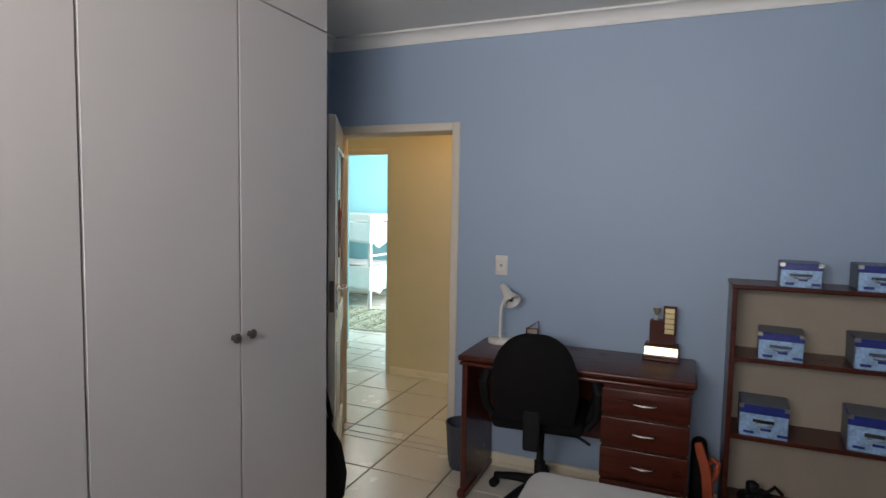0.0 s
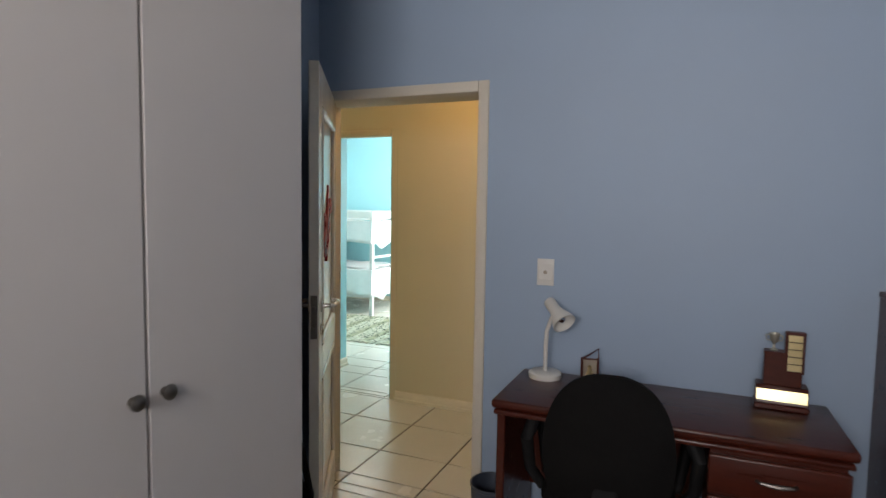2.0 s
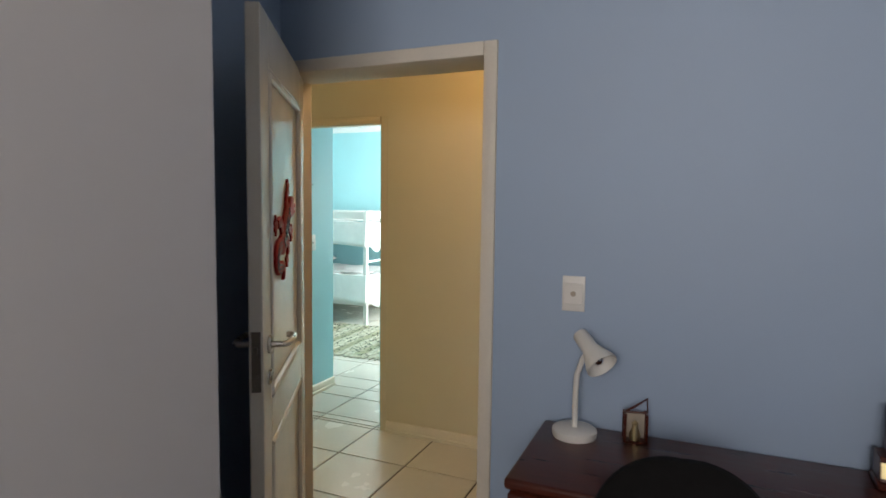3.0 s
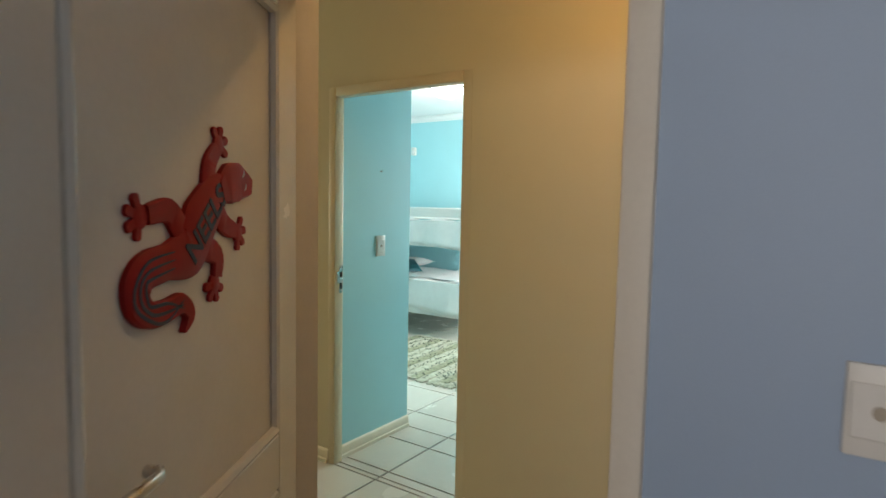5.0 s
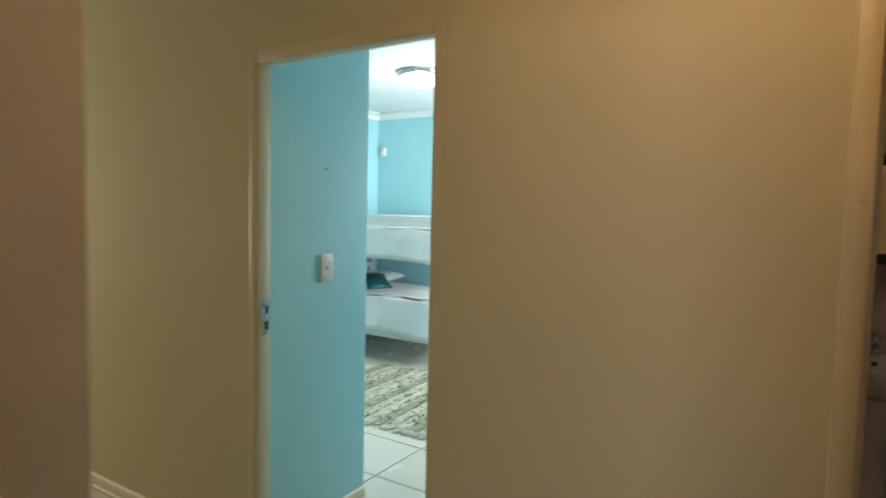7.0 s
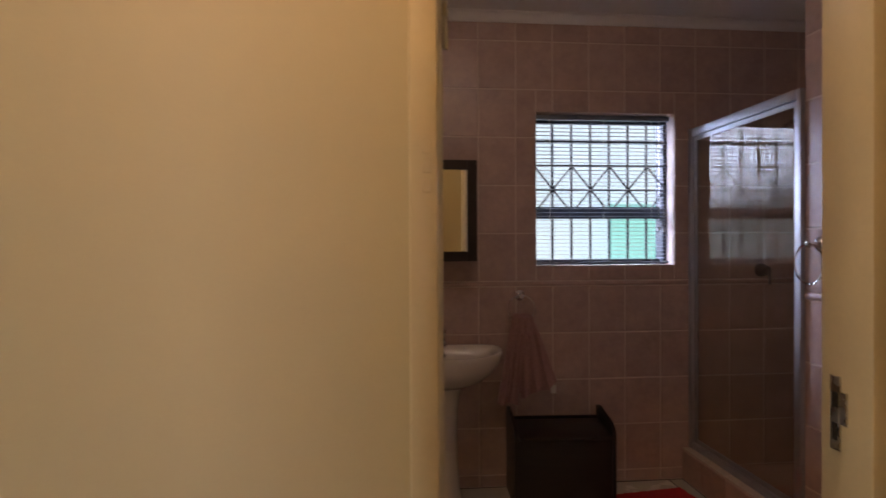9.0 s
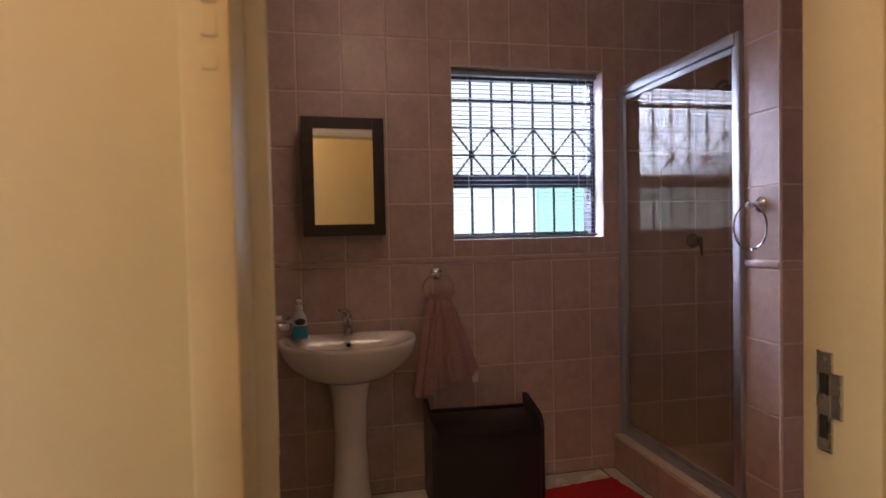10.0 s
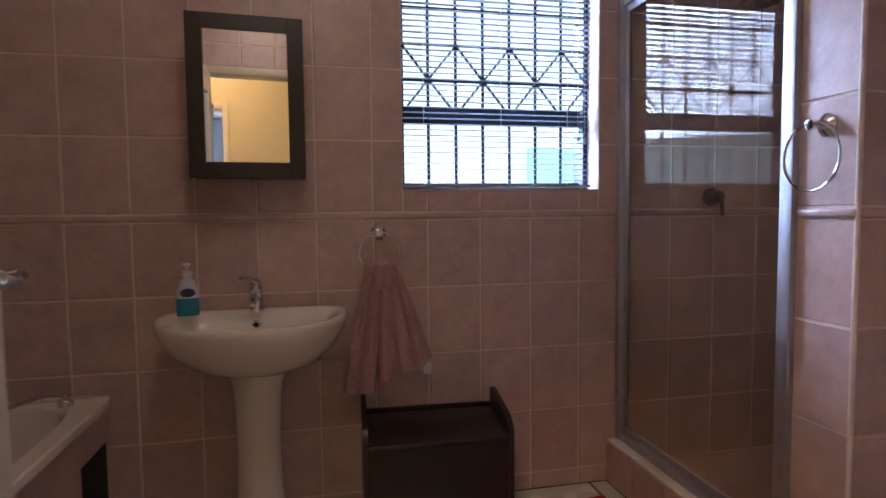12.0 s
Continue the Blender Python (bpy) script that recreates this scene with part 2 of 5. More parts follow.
wall_y("wall_bunk_room_west", NIB_Y, TQ_N, TQ_L - 0.1, TQ_L, TURQ, "turquoise painted bunk room side wall")
wall_x("wall_bunk_room_north", TQ_L - 0.1, TQ_R + 0.1, TQ_N, TQ_N + 0.2, TURQ, "turquoise painted wall behind the bunk bed")
wall_y("wall_bunk_room_east", Y2, TQ_N, TQ_R, TQ_R + 0.10, TURQ, "turquoise painted bunk room side wall", [(3.9, 5.2, 0.95, 2.25)])
wall_x("wall_bathroom_door", BATH_L, BATH_R, COR_N + 0.055, Y2 - 0.0025, BGROUT, "tiled bathroom wall around the doorway", [hole_ba])
wall_y("wall_bathroom_west", COR_N + 0.055, BATH_N, BATH_L - 0.02, BATH_L, BGROUT, "tiled bathroom wall beside the bath")
wall_y("wall_bathroom_east", COR_N + 0.055, BATH_N, BATH_R, BATH_R + 0.1, BGROUT, "tiled bathroom wall behind the shower")
WIN = (1.483, 2.293, 1.231, 2.097)
wall_x("wall_bathroom_window", BATH_L - 0.02, BATH_R + 0.1, BATH_N + 0.0025, BATH_N + 0.20, BGROUT, "dusty pink tiled bathroom wall with a window", [(WIN[0], WIN[1], WIN[2], WIN[3])])
wall_y("wall_bathroom_side", COR_N + 0.055, 2.487, BATH_FR, BATH_FR + 0.1, BGROUT, "tiled bathroom side wall")
structure("wall_shower_nib", box((2.4025, 2.4825, 0), (BATH_R, 2.6575, CEILING_Z)), BGROUT, "tiled end wall of the shower")

structure("floor", box((-5.5, -4.5, -0.12), (3.7, 5.8, -0.006)), GROUT, "dark grouted bed of the tiled floor", "floor")
ceiling_slab = box((-5.5, -4.5, CEILING_Z), (3.7, BATH_N + 0.2, CEILING_Z + 0.1))
put_box(ceiling_slab, (-5.5, BATH_N + 0.2005, CEILING_Z), (-0.25, 5.8, CEILING_Z + 0.1))
structure("ceiling", ceiling_slab, CEIL, "flat white painted plaster ceiling", "ceiling")


def door_frame(name, x0, x1, z, y0, y1, mat, flush=False):
    """A pressed steel frame: two jambs and a head; flush: the far jamb is plastered over level with the wall."""
    f = thing(name, "cream enamelled pressed steel door frame set in the wall", "door frame", kind="structure")
    for nm, lo, hi in (("jamb", (x0 - F, y0 - 0.012, 0), (x0, y1 + 0.012, z + F)), ("jamb", (x1, y0 - 0.012, 0), (x1 + F, y1 + 0.012, z + F)),
                       ("frame_head", (x0, y0 - 0.012, z), (x1, y1 + 0.012, z + F))):
        if flush and lo[0] >= x1:
            part(nm, box((lo[0], y0 + 0.0005, 0), (hi[0] - 0.0005, y1, hi[2]), 0.002), CREAM, f, "plastered cream jamb level with the wall")
        else:
            part(nm, box(lo, hi, 0.006, seg=2), mat, f)
    return f


door_frame("door_frame_1", *BD, 0, SOUTH_T, JAMBW)
door_frame("door_frame_2", *TQ, COR_N, COR_N + 0.043, FRAMEC, True)
door_frame("door_frame_3", *BA, COR_N, Y2, FRAMEC)

STEEL = material("brushed_steel", (0.55, 0.53, 0.50), 0.28, metal=1.0, scale=30, vary=0.06, bump=0.02, fine=200)
PEWTER = material("dull_pewter", (0.16, 0.145, 0.13), 0.4, metal=0.9, scale=30, vary=0.1, bump=0.02)
PULL = material("tarnished_nickel", (0.20, 0.18, 0.165), 0.42, metal=1.0, scale=30, vary=0.1, bump=0.02)
CHROME = material("chrome", (0.75, 0.75, 0.76), 0.08, metal=1.0, scale=30, vary=0.03, bump=0.0, gloss_vary=0.03)
BLACKF = material("black_woven_fabric", (0.007, 0.0065, 0.0065), 0.95, spec=0.15, scale=60, vary=0.3, bump=0.5, fine=500)
BLACKP = material("black_plastic", (0.007, 0.007, 0.008), 0.65, spec=0.3, scale=30, vary=0.15, bump=0.08)
WHITEP = material("white_plastic", (0.68, 0.66, 0.62), 0.4, scale=20, vary=0.03, bump=0.03)
# near-black colour that paints the shade inside gaps and holes
GAPSHADE = material("gap_shade", (0.02, 0.018, 0.016), 0.9)
LINEN = material("white_linen", (0.72, 0.71, 0.70), 0.9, scale=12, vary=0.05, bump=0.25, fine=400)
SHEET = material("grey_white_sheet", (0.50, 0.49, 0.48), 0.9, scale=12, vary=0.06, bump=0.3, fine=400)
BGREY = material("blue_grey_plastic", (0.045, 0.056, 0.08), 0.4, scale=15, vary=0.08, bump=0.05)
ORANGE = material("orange_nylon", (0.36, 0.065, 0.022), 0.7, scale=40, vary=0.12, bump=0.3, fine=300)
BOARD = material("beige_hardboard", (0.38, 0.325, 0.26), 0.7, scale=6, vary=0.06, bump=0.1)
GOLD = material("polished_brass_plate", (0.86, 0.70, 0.38), 0.30, metal=1.0, scale=20, vary=0.05, bump=0.02)
SILVERG = material("pale_worn_gilt", (0.62, 0.60, 0.50), 0.4, metal=0.8, scale=20, vary=0.1, bump=0.03)
RED = material("red_lacquer", (0.30, 0.008, 0.008), 0.5, spec=0.22, scale=25, vary=0.12, bump=0.1)
NAVY = material("navy_paint", (0.016, 0.02, 0.045), 0.5, scale=25, vary=0.1, bump=0.05)
BOXLID = material("printed_blue_lid", (0.016, 0.028, 0.20), 0.35, scale=30, vary=0.2, bump=0.03)
BOXSIDE = material("printed_pale_blue_card", (0.27, 0.42, 0.64), 0.4, scale=35, vary=0.35, bump=0.03, fine=70)
BOXDARK = material("printed_slate_card", (0.13, 0.16, 0.20), 0.45, scale=25, vary=0.3, bump=0.03)

# ---- baseboards and cornices ----


def skirting(name, x0, y0, x1, y1, mat=BASE, h=0.075, t=0.014):
    """A moulded skirting from one end to the other, standing to the left of its run."""
    d = Vector((x1 - x0, y1 - y0, 0))
    ln = d.length
    ang = math.degrees(math.atan2(d.y, d.x))
    bm = bmesh.new()
    prof = [(0, 0), (t + 0.008, 0), (t + 0.008, 0.02), (t, 0.024), (t, h - 0.012), (t - 0.006, h - 0.003), (0, h)]
    a = [bm.verts.new((0, y, z)) for y, z in prof]
    b = [bm.verts.new((ln, y, z)) for y, z in prof]
    n = len(prof)
    bm.faces.new(a)
    bm.faces.new(b[::-1])
    for i in range(n):
        j = (i + 1) % n
        bm.faces.new((a[i], b[i], b[j], a[j]))
    ob = structure(name, bm, mat, "cream enamelled skirting along the foot of the wall", "baseboard")
    ob.matrix_world = pose(x0, y0, 0, 0, 0, ang)
    return ob


def cornice(name, x0, y0, x1, y1, size=0.075):
    """A coved plaster cornice, to the left of its run."""
    d = Vector((x1 - x0, y1 - y0, 0))
    ang = math.degrees(math.atan2(d.y, d.x))
    bm = bmesh.new()
    prof = [(0, 0), (0, -size), (0.012, -size)] + [(0.012 + (size - 0.012) * (1 - math.cos(a)), -size + (size - 0.012) * math.sin(a)) for a in [radians(k * 15) for k in range(1, 7)]] + [(size, 0)]
    a = [bm.verts.new((0, y, z)) for y, z in prof]
    b = [bm.verts.new((d.length, y, z)) for y, z in prof]
    n = len(prof)
    bm.faces.new(a)
    bm.faces.new(b[::-1])
    for i in range(n):
        j = (i + 1) % n
        bm.faces.new((a[i], b[i], b[j], a[j]))
    ob = structure(name, bm, CEIL, "white coved plaster cornice under the ceiling", "cornice")
    ob.matrix_world = pose(x0, y0, CEILING_Z - 0.001, 0, 0, ang)
    return ob


skirting("baseboard_1", BA[0] - F, COR_N, TQ[1] + F, COR_N)
skirting("baseboard_2", TQ[0] - F, COR_N, COR_L, COR_N)
skirting("baseboard_3", COR_R, COR_N, BA[1] + F, COR_N)
skirting("baseboard_4", COR_L, SOUTH_T, BD[0] - F, SOUTH_T)
skirting("baseboard_5", BD[1] + F, SOUTH_T, COR_R, SOUTH_T)
skirting("baseboard_6", NIB_X, NIB_Y, NIB_X, Y2 - 0.05)
skirting("baseboard_7", TQ_L, NIB_Y, NIB_X, NIB_Y)
skirting("baseboard_8", TQ_R, TQ_N, TQ_L, TQ_N)
skirting("baseboard_9", TQ_L, TQ_N, TQ_L, NIB_Y)
skirting("baseboard_10", BED_R, 0, BD[1] + F, 0)
cornice("cornice_1", BED_R, 0, BED_L, 0)
cornice("cornice_2", BED_L, 0, BED_L, BED_B)
cornice("cornice_3", TQ_R, TQ_N, TQ_L, TQ_N)
cornice("cornice_4", TQ_L, TQ_N, TQ_L, NIB_Y)
cornice("cornice_5", BATH_R, BATH_N, BATH_L, BATH_N, 0.05)

# ---- door leaves ----


def lever(parent, s, z, y, way, towards):
    """A lever handle on a round rose; way: +1 or -1 across the leaf; towards: side to which the lever points."""
    rose = part("rose", lathe([(0, 0), (0.026, 0), (0.026, 0.006), (0.022, 0.009), (0, 0.009)], 20, m=pose(s, y, z, -90 * way)), STEEL, parent)
    pts = [(s, y, z), (s, y + way * 0.045, z), (s + towards * 0.012, y + way * 0.055, z), (s + towards * 0.06, y + way * 0.058, z), (s + towards * 0.125, y + way * 0.056, z - 0.002), (s + towards * 0.137, y + way * 0.048, z - 0.002), (s + towards * 0.138, y + way * 0.03, z - 0.002)]
    part("lever", tube(pts, 0.009, 10), STEEL, parent)
    esc = lathe([(0, 0), (0.024, 0), (0.024, 0.005), (0.02, 0.008), (0, 0.008)], 20, m=pose(s, y, z - 0.095, -90 * way))
    put_box(esc, (s - 0.003, y + way * 0.0085 - 0.001, z - 0.108), (s + 0.003, y + way * 0.0085 + 0.001, z - 0.084))
    part("keyhole_plate", esc, STEEL, parent)
    return rose


def door_leaf(name, m, w, label, h=2.015, hz=1.06):
    """A two-panel door: hinge edge at x = 0, leaf along +x, thickness across y."""
    d = thing(name, label, "door", m, kind="structure")
    t, st = 0.02, 0.115
    zs = ((0.008, 0.20), (0.80, 0.93), (1.90, h))
    part("stile", box((0, -t, 0.008), (st, t, h), 0.003), GLOSSW, d)
    part("stile", box((w - st, -t, 0.008), (w, t, h), 0.003), GLOSSW, d)
    for a, b in zs:
        part("rail", box((st + 0.0005, -t, a), (w - st - 0.0005, t, b), 0.003), GLOSSW, d)
    for a, b in ((0.20, 0.80), (0.93, 1.90)):
        part("panel", box((st, -0.008, a), (w - st, 0.008, b)), GLOSSW, d)
        for side in (-1, 1):
            bm = bmesh.new()
            r = 0.013
            y = side * 0.013
            for p, q in (((st + r, y, a + r), (w - st - r, y, a + r)), ((st + r, y, b - r), (w - st - r, y, b - r)), ((st + r, y, a + r), (st + r, y, b - r)), ((w - st - r, y, a + r), (w - st - r, y, b - r))):
                tube([p, q], r, 8, bm)
            part("moulding", bm, GLOSSW, d)
    lever(d, w - 0.075, hz, t, 1, -1)
    lever(d, w - 0.075, hz, -t, -1, -1)
    lock = box((w, -0.013, hz - 0.118), (w + 0.0025, 0.013, hz + 0.052), 0.001)
    put_box(lock, (w + 0.002, -0.006, hz - 0.01), (w + 0.011, 0.006, hz + 0.01), 0.002)
    put_box(lock, (w + 0.002, -0.007, hz - 0.095), (w + 0.005, 0.007, hz - 0.07), 0.001)
    part("lock_plate", lock, PULL, d, "tarnished steel lock plate")
    for z in (0.25, 1.75):
        part("hinge", tube([(-0.004, -t - 0.004, z), (-0.004, -t - 0.004, z + 0.1)], 0.006, 8), STEEL, d)
    return d


LEAF = pose(-0.047, 0.082, 0, 0, 0, -60.5)
door_leaf("door_1", LEAF, 0.89, "open cream enamelled two-panel door with a red lizard on it", h=2.045, hz=1.107)
door_leaf("door_2", pose(BA[0] + 0.004, Y2 + 0.03, 0, 0, 0, 96.3), 0.86, "open cream enamelled two-panel bathroom door with a steel lever")
door_leaf("door_3", pose(TQ[1] + 0.02, Y2 + 0.035, 0, 0, 0, 86), 0.78, "open cream enamelled two-panel door of the bunk room")


def strike_plate(x, y, z, way):
    """A steel keep let into a jamb whose face looks along way in x."""
    s = thing("strike_plate", "steel strike plate let into the door frame", "strike plate", pose(x, y, z))
    bm = box((0, -0.013, -0.075), (way * 0.003, 0.013, 0.075), 0.0008)
    put_box(bm, (0, -0.03, -0.02), (way * 0.004, -0.012, 0.045), 0.001)
    part("plate", bm, STEEL, s)
    for a, b in ((0.012, 0.042), (-0.055, -0.02)):
        part("latch_hole", box((0, -0.007, a), (way * 0.0042, 0.007, b)), GAPSHADE, s)
    for z in (-0.066, 0.064):
        part("screw", lathe([(0, 0.0052), (0.004, 0.0048), (0.004, 0)], 8, m=pose(0, 0, z, 0, 90 * way)), STEEL, s)


strike_plate(TQ[0], COR_N + 0.035, 1.045, 1)
strike_plate(BA[1], COR_N + 0.078, 1.014, -1)

# hinge knuckles painted over on the bathroom frame
for z in (1.45,):
    bm = bmesh.new()
    for k in range(3):
        put_box(bm, (-0.008, -0.0012, k * 0.034), (0.008, 0.0016, k * 0.034 + 0.024), 0.001)
    solid("hinge_plate", bm, FRAMEC, "painted-over hinge plate on the door frame", "hinge", m=pose(BA[0] - 0.02, COR_N - 0.013, z))


# ---- the lizard on the door ----
def ribbon(pts, widths, depth, bm=None):
    """A flat tapering strip along pts, rounded by many steps, depth thick."""
    fine, fw = [], []
    n = len(pts)
    for i in range(n - 1):
        p0, p1, p2, p3 = (Vector((*pts[max(0, min(n - 1, k))], 0)) for k in (i - 1, i, i + 1, i + 2))
        for k in range(6):
            u = k / 6
            fine.append(0.5 * ((2 * p1) + (p2 - p0) * u + (2 * p0 - 5 * p1 + 4 * p2 - p3) * u * u + (3 * p1 - p0 - 3 * p2 + p3) * u ** 3))
            fw.append(widths[i] * (1 - u) + widths[i + 1] * u)
    fine.append(Vector((*pts[-1], 0)))
    fw.append(widths[-1])
    left, right = [], []
    for i, p in enumerate(fine):
        d = (fine[min(i + 1, len(fine) - 1)] - fine[max(i - 1, 0)]).normalized()
        s = Vector((-d.y, d.x, 0)) * fw[i] / 2
        left.append(p + s)
        right.append(p - s)
    bm = bm or bmesh.new()
    rows = []
    for a, b in zip(left, right):
        e = (b - a) * 0.08
        rows.append([bm.verts.new(v) for v in ((a.x, a.y, 0), (a.x, a.y, depth * 0.7), (a.x + e.x, a.y + e.y, depth), (b.x - e.x, b.y - e.y, depth), (b.x, b.y, depth * 0.7), (b.x, b.y, 0))])
    for r, q in zip(rows, rows[1:]):
        for k in range(6):
            j = (k + 1) % 6
            bm.faces.new((r[k], r[j], q[j], q[k]))
    bm.faces.new(rows[0])
    bm.faces.new(rows[-1][::-1])
    return bm


def written(text, size, depth, mat, parent, m, name="lettering"):
    cu = bpy.data.curves.new("lettering", "FONT")
    cu.body, cu.size, cu.extrude, cu.align_x, cu.align_y = text, size, depth, "CENTER", "CENTER"
    cu.offset = size * 0.025
    tmp = new("lettering_source", cu)
    me = bpy.data.meshes.new_from_object(tmp.evaluated_get(bpy.context.evaluated_depsgraph_get()))
    bpy.data.objects.remove(tmp)
    me.materials.clear()
    me.materials.append(mat)
    ob = new(name, me)
    ob.parent = parent
    ob.matrix_local = m
    return ob


def lizard():
    # local x runs away from the free edge, local y is up, local z out of the leaf
    face = LEAF @ Matrix(((-1, 0, 0, 0.46), (0, 0, 1, 0.0085), (0, 1, 0, 1.405), (0, 0, 0, 1))) @ Matrix.Scale(0.96, 4)
    z = thing("lizard_plaque", "red painted wooden lizard cut-out lettered in navy on the door", "wall decoration", face)
    part("body", ribbon([(-0.061, -0.154), (-0.04, -0.128), (-0.064, -0.105), (-0.109, -0.110), (-0.151, -0.108), (-0.178, -0.088), (-0.180, -0.060), (-0.155, -0.040), (-0.106, -0.033), (-0.034, -0.020), (0.0, 0.024), (0.054, 0.072), (0.098, 0.093)],
                        [0.004, 0.028, 0.036, 0.038, 0.042, 0.056, 0.066, 0.060, 0.058, 0.092, 0.108, 0.084, 0.046], 0.012), RED, z)
    part("head", ribbon([(0.075, 0.082), (0.109, 0.097), (0.152, 0.102), (0.204, 0.094)], [0.046, 0.078, 0.076, 0.034], 0.014), RED, z)
    legs = (([(0.036, 0.085), (0.041, 0.129), (0.070, 0.160)], (0.078, 0.168)), ([(0.056, 0.058), (0.096, 0.021), (0.142, 0.006)], (0.155, 0.002)),
            ([(-0.050, 0.004), (-0.092, 0.047), (-0.152, 0.042)], (-0.168, 0.040)), ([(0.0, -0.012), (0.062, -0.036), (0.062, -0.076)], (0.055, -0.088)))
    for i, (pts, foot) in enumerate(legs):
        bm = ribbon(pts, [0.052, 0.042, 0.030], 0.0085 + 0.0004 * i)
        part("leg", bm, RED, z)
        fb = bmesh.new()
        way = math.atan2(foot[1] - pts[-2][1], foot[0] - pts[-2][0])
        lathe([(0.019, 0), (0.019, 0.005), (0.014, 0.0068), (0, 0.0068)], 14, fb, pose(foot[0], foot[1], 0))
        for k in range(4):
            a = way + radians(-75 + 50 * k)
            ca, sa = math.cos(a), math.sin(a)
            ribbon([(foot[0] + 0.010 * ca, foot[1] + 0.010 * sa), (foot[0] + 0.030 * ca, foot[1] + 0.030 * sa), (foot[0] + 0.036 * ca, foot[1] + 0.036 * sa)], [0.013, 0.018, 0.006], 0.0062 - 0.0003 * k, fb)
        part("foot", fb, RED, z)
    for off in (-0.013, 0.0, 0.013):
        part("stripe", ribbon([(-0.066, -0.106 + off * 0.5), (-0.109, -0.110 - off), (-0.150 + off * 0.3, -0.108 - off), (-0.178 - off, -0.088 - off * 0.4), (-0.180 - off, -0.060), (-0.155 - off * 0.4, -0.040 + off), (-0.09, -0.030 + off)], [0.002, 0.006, 0.007, 0.008, 0.008, 0.006, 0.002], 0.0128), NAVY, z, "navy painted stripe")
    for ex, ey in ((0.163, 0.118), (0.172, 0.092)):
        part("eye", tube([(ex - 0.006, ey - 0.005, 0.0142), (ex, ey, 0.0146), (ex + 0.001, ey + 0.007, 0.0142)], 0.0016, 6), WHITEP, z, "small white painted eye")
    written("NEELS", 0.062, 0.0010, NAVY, z, pose(0.018, 0.026, 0.0124, 0, 0, 43))


lizard()


def light_switch(m, w=0.075, h=0.118, label="white plastic rocker switch plate on the wall"):
    s = thing("light_switch", label, "light switch", m)
    part("plate", box((-w / 2, -0.009, -h / 2), (w / 2, 0, h / 2), 0.003, seg=2), WHITEP, s)
    part("rocker", box((-w * 0.42, -0.0115, -h * 0.30), (w * 0.42, -0.006, h * 0.30), 0.002), WHITEP, s)
    part("marker", lathe([(0, 0.0), (0.009, 0), (0.009, 0.0128), (0, 0.0128)], 14, m=pose(0, 0, 0, 90)), BOARD, s, "small worn grey dot")
    return s


light_switch(pose(1.13, 0, 1.225))
light_switch(pose(NIB_X, 1.795, 1.21, 0, 0, 90), 0.08, 0.125, "white plastic switch plate on turquoise wall")
solid("nail", tube([(0, 0, 0), (0.014, 0, 0.002)], 0.004, 8), STEEL, "small bare nail stub in the turquoise wall", "nail", m=pose(NIB_X, 1.793, 1.658))

# ---- wardrobe ----


def wardrobe():
    w = thing("wardrobe", "tall white melamine built-in wardrobe with round knobs", "wardrobe", pose(0, 0, 0))
    bm = bmesh.new()
    put_box(bm, (BED_L + 0.003, -3.62, 0), (0.555, -1.026, 2.636))
    part("body", bm, WARD, w)
    # thin dark strip added behind the doors so their gaps look shaded
    part("gap_shade_strip", box((0.5555, -3.61, 0.05), (0.5585, -1.036, 2.60)), GAPSHADE, w, "dark strip painted as the shade in gaps between doors")
    ys = [-1.026, -1.602, -2.222, -2.80, -3.40]
    for i in range(4):
        a, b = ys[i + 1] + 0.005, ys[i] - 0.005
        d = part("door", box((0.562, a, 0.07), (0.587, b, 2.345), 0.0012), WARD, w)
        part("upper_door", box((0.562, a, 2.352), (0.587, b, 2.625), 0.0012), WARD, w)
        if i < 2:
            ky = ys[1] + (0.043 if i == 0 else -0.043)
        else:
            ky = ys[3] + (0.043 if i == 2 else -0.043)
        part("knob", lathe([(0, 0), (0.011, 0), (0.009, 0.008), (0.010, 0.012), (0.019, 0.018), (0.019, 0.023), (0.012, 0.029), (0, 0.031)], 18, m=pose(0.587, ky, 1.067, 0, 90)), PEWTER, d)
    return w


wardrobe()

# soft black bag in the gap behind the door
bag = thing("guitar_bag", "soft black padded guitar bag leaning behind the door", "bag", pose(0.395, -0.86, 0, 0, -3, 20))
part("bag_body", lathe([(0, 0), (0.10, 0.0), (0.165, 0.04), (0.185, 0.17), (0.165, 0.32), (0.115, 0.42), (0.085, 0.5), (0.06, 0.62), (0.052, 0.95), (0.03, 1.05), (0, 1.06)], 20, m=Matrix.Diagonal((1, 0.42, 1, 1))), BLACKF, bag)
part("strap", tube([(0.1, -0.07, 0.3), (0.14, -0.1, 0.5), (0.1, -0.08, 0.7), (0.05, -0.03, 0.9)], 0.012, 8), BLACKF, bag)

# ---- desk ----


